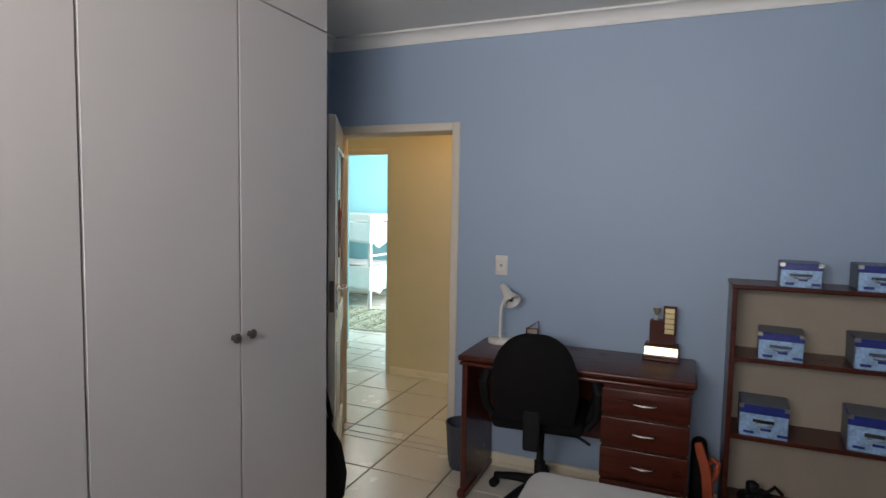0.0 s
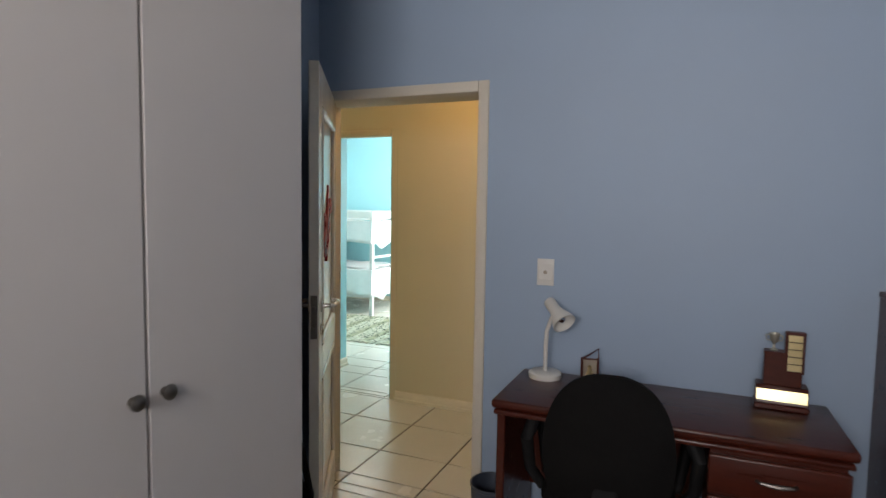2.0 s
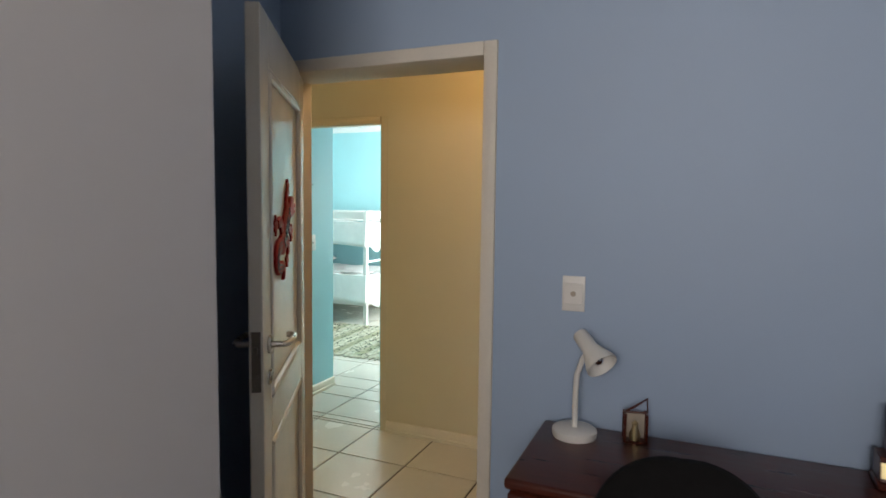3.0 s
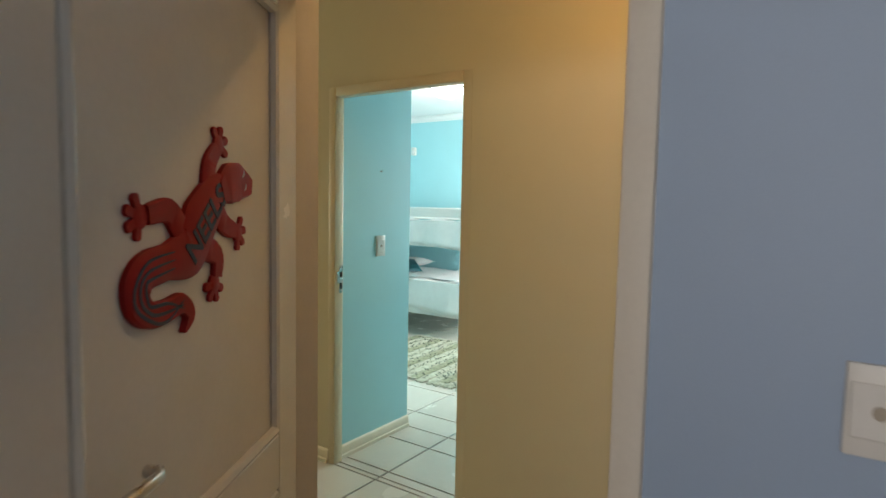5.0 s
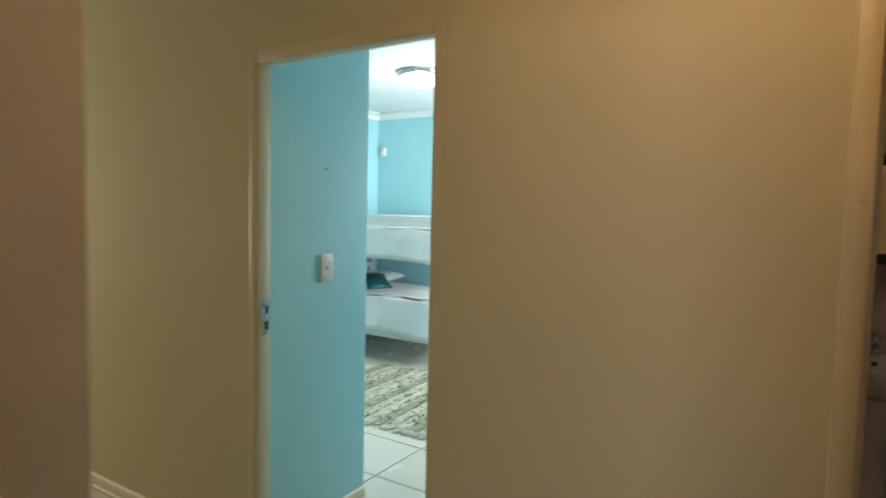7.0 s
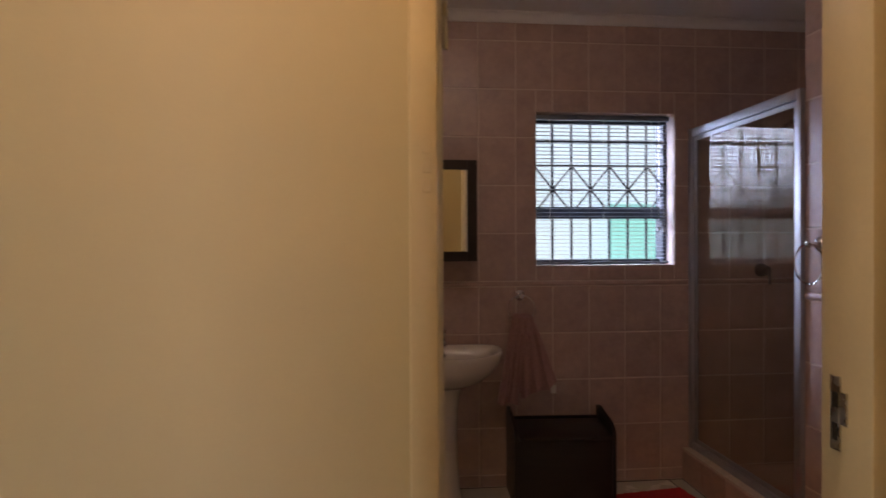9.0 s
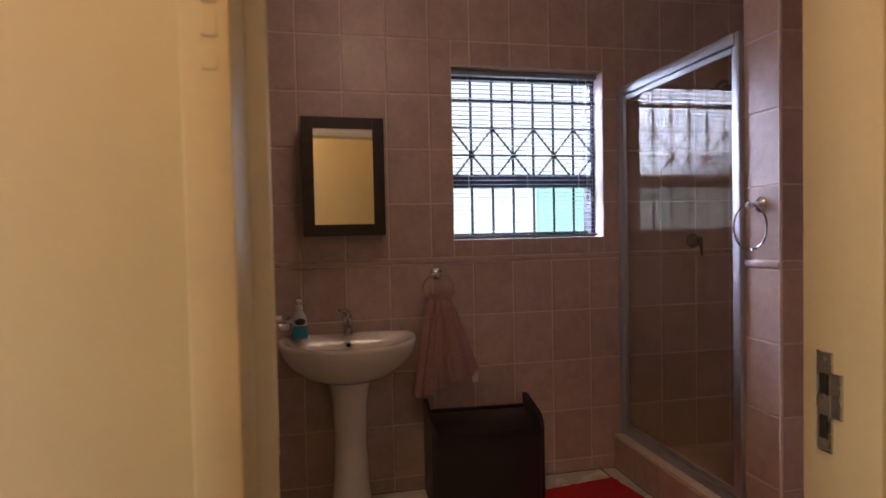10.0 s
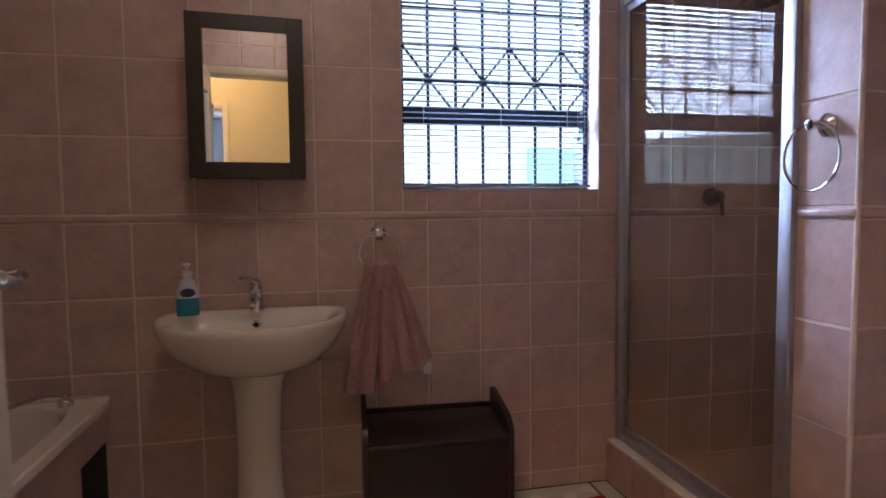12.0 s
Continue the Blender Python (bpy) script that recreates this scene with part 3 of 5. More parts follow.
def desk():
    d = thing("desk", "mahogany-stained pedestal desk with three drawers against the wall", "desk", pose(0, 0, 0))
    x0, x1, yf, yb, zt = 1.045, 2.213, -0.52, -0.012, 0.786
    top = box((x0, yf, zt - 0.032), (x1, yb, zt), 0.011, seg=3)
    for v in top.verts:
        if v.co.y < yf + 0.05 and (v.co.x < x0 + 0.05 or v.co.x > x1 - 0.05):
            v.co.y += 0.03
    part("desktop", top, MAHOG, d)
    part("edge_moulding", box((x0 + 0.015, yf + 0.016, zt - 0.05), (x1 - 0.015, yb - 0.003, zt - 0.033), 0.006, seg=2), MAHOG, d)
    leg = box((x0 + 0.02, yf + 0.05, 0.05), (x0 + 0.052, yb - 0.01, zt - 0.05), 0.004)
    put_box(leg, (x0 + 0.012, yf + 0.015, 0.0), (x0 + 0.06, yb - 0.005, 0.05), 0.012)
    part("side_panel", leg, MAHOG, d)
    part("back_panel", box((x0 + 0.053, -0.075, 0.29), (1.79, -0.055, zt - 0.051), 0.003), MAHOG, d)
    px = 1.80
    part("pedestal", box((px, yf + 0.035, 0.05), (x1 - 0.03, yb - 0.01, zt - 0.051), 0.003), MAHOG, d)
    part("plinth", box((px + 0.01, yf + 0.06, 0.0), (x1 - 0.04, yb - 0.02, 0.05)), MAHOG, d)
    for a, b in ((0.595, 0.722), (0.445, 0.583), (0.28, 0.433)):
        dr = part("drawer", box((px - 0.004, yf + 0.012, a), (x1 - 0.022, yf + 0.034, b), 0.007, seg=3), MAHOG, d)
        cx, cz = (px + x1 - 0.03) / 2, (a + b) / 2
        hb = tube([(cx - 0.055, yf + 0.013, cz), (cx - 0.045, yf - 0.006, cz + 0.002), (cx, yf - 0.012, cz), (cx + 0.045, yf - 0.006, cz + 0.002), (cx + 0.055, yf + 0.013, cz)], [0.006, 0.006, 0.009, 0.006, 0.006], 8)
        part("drawer_pull", hb, PULL, dr)
    part("lower_front", box((px - 0.002, yf + 0.016, 0.07), (x1 - 0.024, yf + 0.034, 0.268), 0.006, seg=2), MAHOG, d)
    return d


desk()


def office_chair(m):
    c = thing("office_chair", "black fabric swivel office chair pushed up to the desk", "chair", m)
    back = bmesh.new()
    cols, rows = 13, 19
    front, rear = [], []
    for j in range(rows):
        v = 1 - (1 - j / (rows - 1)) ** 2.2
        z = 0.53 + 0.432 * v
        half = 0.213 * (1 - 0.985 * max(0, (v - 0.30) / 0.70) ** 2.7) ** 0.42 * (0.9 + 0.1 * min(1, v / 0.3))
        fr, rr = [], []
        for i in range(cols):
            u = i / (cols - 1) * 2 - 1
            round_off = (1 - abs(u) ** 4) * (1 - abs(2 * v - 1) ** 6)
            y = -0.24 - 0.035 * (1 - u * u) * (1 - v ** 4) - 0.04 * math.sin(v * 2.6)
            fr.append(back.verts.new((u * half, y + 0.012 + 0.03 * round_off, z)))
            rr.append(back.verts.new((u * half, y - 0.012 - 0.022 * round_off, z)))
        front.append(fr)
        rear.append(rr)
    for j in range(rows - 1):
        for i in range(cols - 1):
            back.faces.new((front[j][i], front[j][i + 1], front[j + 1][i + 1], front[j + 1][i]))
            back.faces.new((rear[j][i], rear[j + 1][i], rear[j + 1][i + 1], rear[j][i + 1]))
        for i in (0, cols - 1):
            back.faces.new((front[j][i], front[j + 1][i], rear[j + 1][i], rear[j][i]))
    for j in (0, rows - 1):
        for i in range(cols - 1):
            back.faces.new((front[j][i], rear[j][i], rear[j][i + 1], front[j][i + 1]))
    part("backrest", back, BLACKF, c)
    part("seat", box((-0.23, -0.19, 0.44), (0.23, 0.25, 0.52), 0.03, seg=3), BLACKF, c)
    spine = bmesh.new()
    put_box(spine, (-0.042, -0.322, 0.40), (0.042, -0.296, 0.755), 0.013, seg=3)
    put_box(spine, (-0.03, -0.31, 0.41), (0.03, 0.0, 0.432), 0.006)
    part("back_support", spine, BLACKP, c)
    for s in (-1, 1):
        part("armrest", tube([(s * 0.24, -0.05, 0.45), (s * 0.29, -0.06, 0.52), (s * 0.295, -0.12, 0.66), (s * 0.28, -0.08, 0.70), (s * 0.28, 0.14, 0.70), (s * 0.285, 0.17, 0.62), (s * 0.24, 0.05, 0.46)], [0.02, 0.022, 0.024, 0.028, 0.028, 0.022, 0.02], 10), BLACKP, c)
    part("lift_column", lathe([(0.03, 0.06), (0.03, 0.22), (0.02, 0.225), (0.02, 0.44), (0, 0.44)], 16), BLACKP, c)
    part("tilt_lever", tube([(0.0, 0, 0.42), (0.2, -0.05, 0.40), (0.26, -0.06, 0.37)], 0.008, 8), BLACKP, c)
    for k in range(5):
        a = radians(20 + 72 * k)
        ca, sa = math.cos(a), math.sin(a)
        leg = part("base_leg", tube([(0.02 * ca, 0.02 * sa, 0.11), (0.15 * ca, 0.15 * sa, 0.095), (0.27 * ca, 0.27 * sa, 0.07)], [0.03, 0.024, 0.018], 8), BLACKP, c)
        w = bmesh.new()
        for off in (-0.013, 0.013):
            lathe([(0, -0.008), (0.024, -0.008), (0.026, 0), (0.024, 0.008), (0, 0.008)], 14, w, pose(0.275 * ca - off * sa, 0.275 * sa + off * ca, 0.026, 90, 0, math.degrees(a)))
        part("caster", w, BLACKP, leg)
    return c


office_chair(pose(1.47, -0.335, 0, 0, 0, 4))


def desk_lamp(m):
    l = thing("desk_lamp", "white enamelled gooseneck desk lamp standing on the desk", "desk lamp", m)
    part("base", lathe([(0, 0), (0.068, 0), (0.07, 0.006), (0.07, 0.022), (0.062, 0.028), (0, 0.03)], 28), WHITEP, l)
    part("neck", tube([(0, 0, 0.028), (0.0, 0, 0.14), (0.003, 0, 0.2), (0.02, -0.005, 0.25), (0.03, -0.01, 0.27)], 0.009, 12), WHITEP, l)
    hd = Matrix.Translation((0.052, -0.03, 0.285)) @ Vector((0.62, -0.52, -0.58)).to_track_quat("Z", "Y").to_matrix().to_4x4()
    part("shade", lathe([(0, -0.075), (0.02, -0.075), (0.024, -0.07), (0.026, -0.01), (0.03, 0.0), (0.048, 0.045), (0.05, 0.058), (0.047, 0.058), (0.044, 0.045), (0.026, 0.004), (0, 0.0)], 24, m=hd), WHITEP, l)
    part("bulb", lathe([(0, 0.05), (0.012, 0.046), (0.02, 0.035), (0.022, 0.022), (0.012, 0.005), (0, 0.004)], 16, m=hd), CHROME, l, "silvered reflector bulb")
    part("shade_vent", box((-0.004, -0.027, -0.06), (0.004, -0.024, -0.02), m=hd), GAPSHADE, l)
    return l


desk_lamp(pose(1.165, -0.115, 0.786))

h = thing("tea_light_house", "small dark metal lantern with a pitched top on the desk", "ornament", pose(1.345, -0.075, 0.786, 0, 0, 12))
for x in (-0.032, 0.032):
    for y in (-0.02, 0.02):
        part("corner_post", box((x - 0.004, y - 0.004, 0), (x + 0.004, y + 0.004, 0.09), 0.001), MAHOG, h)
part("back_plate", box((-0.03, 0.014, 0.004), (0.03, 0.018, 0.088)), BOARD, h)
part("floor_plate", box((-0.036, -0.024, 0), (0.036, 0.024, 0.004)), MAHOG, h)
part("roof", tube([(-0.036, 0, 0.088), (0.0, 0, 0.11), (0.034, 0, 0.135), (0.036, 0, 0.09), (-0.036, 0, 0.09)], 0.004, 6), MAHOG, h)
part("figure", lathe([(0.016, 0.004), (0.018, 0.02), (0.008, 0.045), (0.01, 0.056), (0, 0.064)], 10), GOLD, h)


def trophy(m):
    t = thing("trophy", "mahogany trophy block with brass plates and a small cup", "trophy", m)
    part("base", box((-0.10, -0.055, 0), (0.10, 0.055, 0.02), 0.004), MAHOG, t)
    plinth = box((-0.095, -0.05, 0.0205), (0.095, 0.05, 0.085), 0.003)
    for v in plinth.verts:
        if v.co.z > 0.07 and v.co.y < 0:
            v.co.y += 0.0145
    part("plinth", plinth, MAHOG, t)
    part("name_plate", box((-0.093, -0.003, 0), (0.093, 0, 0.042), 0.001, m=pose(0, -0.0485, 0.031, -13.5)), GOLD, t, "large bare brass plate on the sloping front")
    part("block", box((-0.07, -0.03, 0.0855), (0.07, 0.035, 0.21), 0.003), MAHOG, t)
    up = part("upright", box((0.005, -0.012, 0.2105), (0.075, 0.02, 0.285), 0.003), MAHOG, t)
    front = part("upright_face", box((0.004, -0.0305, 0.135), (0.076, -0.0125, 0.288), 0.002), MAHOG, t)
    for k in range(5):
        part("engraved_plate", box((0.014, -0.033, 0.145 + k * 0.027), (0.066, -0.0305, 0.169 + k * 0.027), 0.0008), GOLD, front, "small brass plate with worn lettering")
    part("cup", lathe([(0.014, 0.21), (0.016, 0.214), (0.005, 0.222), (0.004, 0.235), (0.016, 0.25), (0.021, 0.275), (0.019, 0.275), (0.012, 0.252), (0, 0.245)], 18, m=pose(-0.035, -0.005, 0)), SILVERG, t, "pale tarnished metal cup")
    for s in (-1, 1):
        ear = tube([(-0.035 + s * 0.018, -0.005, 0.27), (-0.035 + s * 0.032, -0.005, 0.265), (-0.035 + s * 0.028, -0.005, 0.25), (-0.035 + s * 0.014, -0.005, 0.247)], 0.0025, 6)
        part("cup_handle", ear, SILVERG, t)
    return t


trophy(pose(2.045, -0.105, 0.786, 0, 0, -3) @ Matrix.Diagonal((0.88, 0.9, 1.0, 1)))

# waste bin
b = thing("waste_bin", "blue-grey ribbed plastic waste bin on the floor beside the desk", "bin", pose(0.945, -0.12, 0) @ Matrix.Scale(0.87, 4))
part("bucket", lathe([(0, 0.004), (0.085, 0.0), (0.09, 0.01), (0.112, 0.30), (0.118, 0.305), (0.118, 0.318), (0.110, 0.318), (0.105, 0.30), (0.084, 0.014), (0, 0.012)], 36), BGREY, b)
bm = bmesh.new()
for k in range(18):
    a = 2 * math.pi * k / 18
    tube([(0.0915 * math.cos(a), 0.0915 * math.sin(a), 0.03), (0.1105 * math.cos(a), 0.1105 * math.sin(a), 0.285)], 0.003, 5, bm)
part("ribs", bm, BGREY, b)

# ---- bookshelf ----


def bookshelf():
    s = thing("bookshelf", "dark-stained open bookshelf with a beige back, holding storage boxes", "bookshelf", pose(0, 0, 0))
    x0, x1, yf, zt = 2.352, 3.30, -0.28, 1.228
    for x in (x0, x1 - 0.022):
        part("side", box((x, yf, 0), (x + 0.022, -0.006, zt - 0.0205), 0.002), MAHOG, s)
    part("back", box((x0 + 0.0225, -0.012, 0.06), (x1 - 0.0225, -0.006, zt - 0.021)), BOARD, s)
    part("top_shelf", box((x0 - 0.004, yf - 0.005, zt - 0.02), (x1 + 0.004, -0.006, zt), 0.003), MAHOG, s)
    for z in (0.880, 0.503, 0.128):
        part("shelf", box((x0 + 0.0225, yf + 0.004, z - 0.02), (x1 - 0.0225, -0.0125, z), 0.002), MAHOG, s)
    part("plinth", box((x0 + 0.0225, yf + 0.02, 0), (x1 - 0.0225, yf + 0.035, 0.114)), MAHOG, s)
    return s


bookshelf()


def storage_box(m, w, d, h, dark=False):
    lab = "blue printed cardboard storage box with chrome handle, on shelf"
    b = thing("storage_box", lab, "storage box", m, group="boxes on the bookshelf")
    part("box_body", box((-w / 2, -d / 2, 0), (w / 2, d / 2, h - 0.02), 0.003), BOXSIDE, b)
    lid = part("lid", box((-w / 2 - 0.003, -d / 2 - 0.003, h - h * 0.27), (w / 2 + 0.003, d / 2 + 0.003, h), 0.003), BOXLID, b)
    part("lid_top", box((-w / 2 + 0.004, -d / 2 + 0.004, h + 0.0003), (w / 2 - 0.004, d / 2 - 0.004, h + 0.002)), BOXDARK, lid)
    part("side_print", box((-w / 2 - 0.0038, -d / 2 + 0.006, 0.004), (-w / 2 - 0.0032, d / 2 - 0.006, h - 0.006)), BOXDARK, b)
    yy = -d / 2 - 0.004
    for k in range(3):
        x = -w / 2 + 0.02 + k * (w - 0.05) / 2.2
        tr = box((x, yy - 0.0006, h * 0.10 + 0.02 * (k % 2)), (x + w * 0.22, yy + 0.0012, h * 0.10 + 0.02 * (k % 2) + 0.012))
        part("printed_band", tr, BOXLID, b)
    for sx in (-1, 1):
        cl = box((sx * (w / 2 - 0.007) - 0.011, yy - 0.001, h - 0.016), (sx * (w / 2 - 0.007) + 0.011, yy + 0.006, h + 0.002), 0.001)
        part("metal_corner", cl, STEEL, b)
    hd = tube([(-0.035, yy, h * 0.5), (-0.032, yy - 0.01, h * 0.42), (0, yy - 0.013, h * 0.38), (0.032, yy - 0.01, h * 0.42), (0.035, yy, h * 0.5)], 0.0035, 7)
    put_box(hd, (-0.045, yy - 0.002, h * 0.46), (0.045, yy + 0.003, h * 0.58), 0.001)
    part("handle", hd, CHROME, b)
    return b


for x, z, w, hh, rz in ((2.637, 1.228, 0.172, 0.12, -5), (2.945, 1.228, 0.19, 0.125, -4), (2.575, 0.880, 0.192, 0.138, -6), (2.955, 0.880, 0.2, 0.148, -3), (2.52, 0.503, 0.215, 0.165, -4), (2.965, 0.503, 0.22, 0.175, -6)):
    storage_box(pose(x, -0.165, z, 0, 0, rz), w * 0.95, 0.20, hh * 0.92)

toy = thing("toy_tractor", "small black plastic toy vehicle on the bottom shelf", "toy", pose(2.515, -0.17, 0.128, 0, 0, 25))
part("chassis", box((-0.07, -0.03, 0.03), (0.07, 0.03, 0.065), 0.008), BLACKP, toy)
part("cabin", box((-0.05, -0.026, 0.066), (0.0, 0.026, 0.12), 0.01), BLACKP, toy)
part("boom", tube([(0.05, 0, 0.06), (0.09, 0, 0.09), (0.13, 0, 0.05)], 0.009, 8), BLACKP, toy)
for x, y in ((-0.045, -0.036), (0.045, -0.036), (-0.045, 0.036), (0.045, 0.036)):
    part("wheel", lathe([(0, -0.01), (0.03, -0.01), (0.032, 0), (0.03, 0.01), (0, 0.01)], 16, m=pose(x, y, 0.032, 90)), BLACKP, toy)

# backpack between desk and shelf
bp = thing("backpack", "black backpack with orange straps slumped beside the desk", "bag", pose(2.262, -0.25, 0, 0, 0, 0))
part("pack", box((-0.052, -0.13, 0.0), (0.022, 0.14, 0.42), 0.035, seg=3), BLACKF, bp)
part("strap", ribbon([(0.006, 0), (0.022, 0.14), (0.012, 0.30), (-0.022, 0.43), (-0.030, 0.46)], [0.042, 0.046, 0.046, 0.040, 0.030], 0.016), ORANGE, bp, "orange padded strap", pose(0.0, -0.135, 0.02, 90, 0, 0))
part("side_pocket", box((0.0225, -0.10, 0.01), (0.050, 0.10, 0.30), 0.012, seg=2), ORANGE, bp, "dusty orange side pocket")
part("carry_loop", tube([(0.015, -0.10, 0.36), (0.038, -0.12, 0.40), (0.062, -0.12, 0.385), (0.058, -0.11, 0.33), (0.04, -0.10, 0.29)], 0.012, 8), ORANGE, bp)

# ---- bed ----
bed = thing("single_bed", "single bed with a white fitted sheet along the wall", "bed", pose(0, 0, 0))
BX = (1.60, 3.36, -2.03, -1.10)
part("mattress", box((BX[0], BX[2], 0.30), (BX[1], BX[3], 0.555), 0.075, seg=5), SHEET, bed)
part("base", box((BX[0] + 0.03, BX[2] + 0.03, 0.08), (BX[1] - 0.03, BX[3] - 0.03, 0.30), 0.01), BOARD, bed)
for x in (BX[0] + 0.1, BX[1] - 0.1):
    for y in (BX[2] + 0.1, BX[3] - 0.1):
        part("leg", lathe([(0.02, 0), (0.03, 0.08), (0, 0.08)], 12, m=pose(x, y, 0)), MAHOG, bed)


def plain_window(name, x, y0, y1, z0, z1, mat):
    """A window in a wall of constant x: frame, mullion, sill and panes."""
    w = thing(name, "painted window with clear panes in the side wall", "window", pose(0, 0, 0), kind="structure")
    t = 0.02
    for lo, hi in (((x - t, y0, z0), (x + t, y0 + 0.05, z1)), ((x - t, y1 - 0.05, z0), (x + t, y1, z1)), ((x - t, y0 + 0.05, z0), (x + t, y1 - 0.05, z0 + 0.05)), ((x - t, y0 + 0.05, z1 - 0.05), (x + t, y1 - 0.05, z1)), ((x - t, (y0 + y1) / 2 - 0.025, z0 + 0.05), (x + t, (y0 + y1) / 2 + 0.025, z1 - 0.05))):
        part("frame_bar", box(lo, hi, 0.004), mat, w)
    return w


plain_window("window_2", TQ_R + 0.06, 3.9, 5.2, 0.95, 2.25, GLOSSW)

# ---- bunk room ----
PALEW = material("white_painted_pine", (0.72, 0.70, 0.68), 0.5, scale=8, vary=0.05, bump=0.12, fine=80, stretch=(1, 8, 8))
TEAL = material("teal_satin", (0.01, 0.10, 0.12), 0.4, scale=20, vary=0.15, bump=0.2)
RUGA = material("olive_rag_weave", (0.25, 0.26, 0.17), 0.95, scale=30, vary=0.35, bump=0.6, fine=160)
RUGB = material("pale_rag_weave", (0.38, 0.38, 0.29), 0.95, scale=30, vary=0.3, bump=0.6, fine=160)
RUGC = material("dark_rag_scraps", (0.05, 0.07, 0.05), 0.95, scale=60, vary=0.4, bump=0.5)


def sheet(x0, x1, y0, y1, ztop, zlow, seed, corner=True):
    """A cover over a mattress that hangs down its front in soft folds, and over its end in a point."""
    rng = random.Random(seed)
    bm = bmesh.new()
    n = 44
    ph = [rng.uniform(0, 6.28) for _ in range(6)]

    def fold(s, v):
        return 0.016 * v * (math.sin(s * 9 + ph[0]) + 0.6 * math.sin(s * 17 + ph[1] + v * 2) + 0.4 * math.sin(s * 31 + ph[2]))

    # run: along the front from x0 to x1, round the corner, along the end from y0 to y1
    length = (x1 - x0) + (y1 - y0)
    cols = []
    for i in range(n + 1):
        s = i / n * length
        if s <= x1 - x0:
            p, out = Vector((x0 + s, y0, 0)), Vector((0, -1, 0))
            drop = zlow + 0.02 * math.sin(s * 4 + ph[3])
        else:
            e = s - (x1 - x0)
            p, out = Vector((x1, y0 + e, 0)), Vector((1, 0, 0))
            drop = zlow + (0.02 if not corner else -0.10 + 0.55 * abs(e - 0.22)) 
            drop = min(drop, ztop - 0.06)
        col = []
        for k in range(7):
            v = k / 6
            z = ztop - 0.012 + (drop - ztop) * v
            off = 0.012 + 0.022 * v + fold(s, v)
            col.append(bm.verts.new((p.x + out.x * off, p.y + out.y * off, z)))
        inner = bm.verts.new((min(p.x, x1) - out.x * 0.09, p.y - out.y * 0.09, ztop + 0.012 * math.sin(s * 13 + ph[4])))
        cols.append([inner] + col)
    for a, b in zip(cols, cols[1:]):
        for k in range(7):
            bm.faces.new((a[k], b[k], b[k + 1], a[k + 1]))
    # the top, rumpled
    m = 10
    grid = [[bm.verts.new((x0 + (x1 - 0.08 - x0) * i / 24, y0 + 0.08 + (y1 - y0 - 0.1) * j / m, ztop + 0.006 + 0.014 * noise.noise((i * 0.5 + seed, j * 0.6, seed * 1.7)))) for j in range(m + 1)] for i in range(25)]
    for i in range(24):
        for j in range(m):
            bm.faces.new((grid[i][j], grid[i + 1][j], grid[i + 1][j + 1], grid[i][j + 1]))
    return bm


def bunk_bed():
    b = thing("bunk_bed", "white painted bunk bed with pale covers hanging over both bunks", "bunk bed", pose(0, 0, 0))
    x0, x1, y0, y1 = -3.86, -2.20, 4.27, 5.34
    for x in (x0, x1 - 0.05):
        for y in (y0, y1 - 0.05):
            part("post", box((x, y, 0), (x + 0.05, y + 0.05, 1.415), 0.006, seg=2), PALEW, b)
    for z in (1.325, 0.24, 1.0):
        h = 0.10
        part("front_rail", box((x0 + 0.051, y0 + 0.012, z), (x1 - 0.051, y0 + 0.037, z + h), 0.004), PALEW, b)
        part("back_rail", box((x0 + 0.051, y1 - 0.037, z), (x1 - 0.051, y1 - 0.012, z + h), 0.004), PALEW, b)
        for x in (x0 + 0.012, x1 - 0.037):
            part("end_rail", box((x, y0 + 0.051, z), (x + 0.025, y1 - 0.051, z + h), 0.004), PALEW, b)
    for z in (0.5, 0.78):
        part("end_rail", box((x0 + 0.012, y0 + 0.051, z), (x0 + 0.037, y1 - 0.051, z + 0.07), 0.004), PALEW, b)
        part("end_rail", box((x1 - 0.037, y0 + 0.051, z), (x1 - 0.012, y1 - 0.051, z + 0.03), 0.004), PALEW, b)
    part("upper_mattress", box((x0 + 0.055, y0 + 0.055, 1.05), (x1 - 0.055, y1 - 0.055, 1.26), 0.03, seg=3), LINEN, b)
    part("lower_mattress", box((x0 + 0.055, y0 + 0.055, 0.36), (x1 - 0.055, y1 - 0.055, 0.60), 0.03, seg=3), LINEN, b)
    return b


bunk_bed()
for zt, zl, sd in ((1.30, 1.01, 3), (0.635, 0.30, 8)):
    ob = solid("bed_cover", sheet(-3.81, -2.195, 4.265, 5.28, zt, zl, sd), LINEN, "rumpled pale blue-white cotton cover hanging over the bunk", "bedspread", group="bunk covers")
    md = ob.modifiers.new("thickness", "SOLIDIFY")
    md.thickness = 0.006


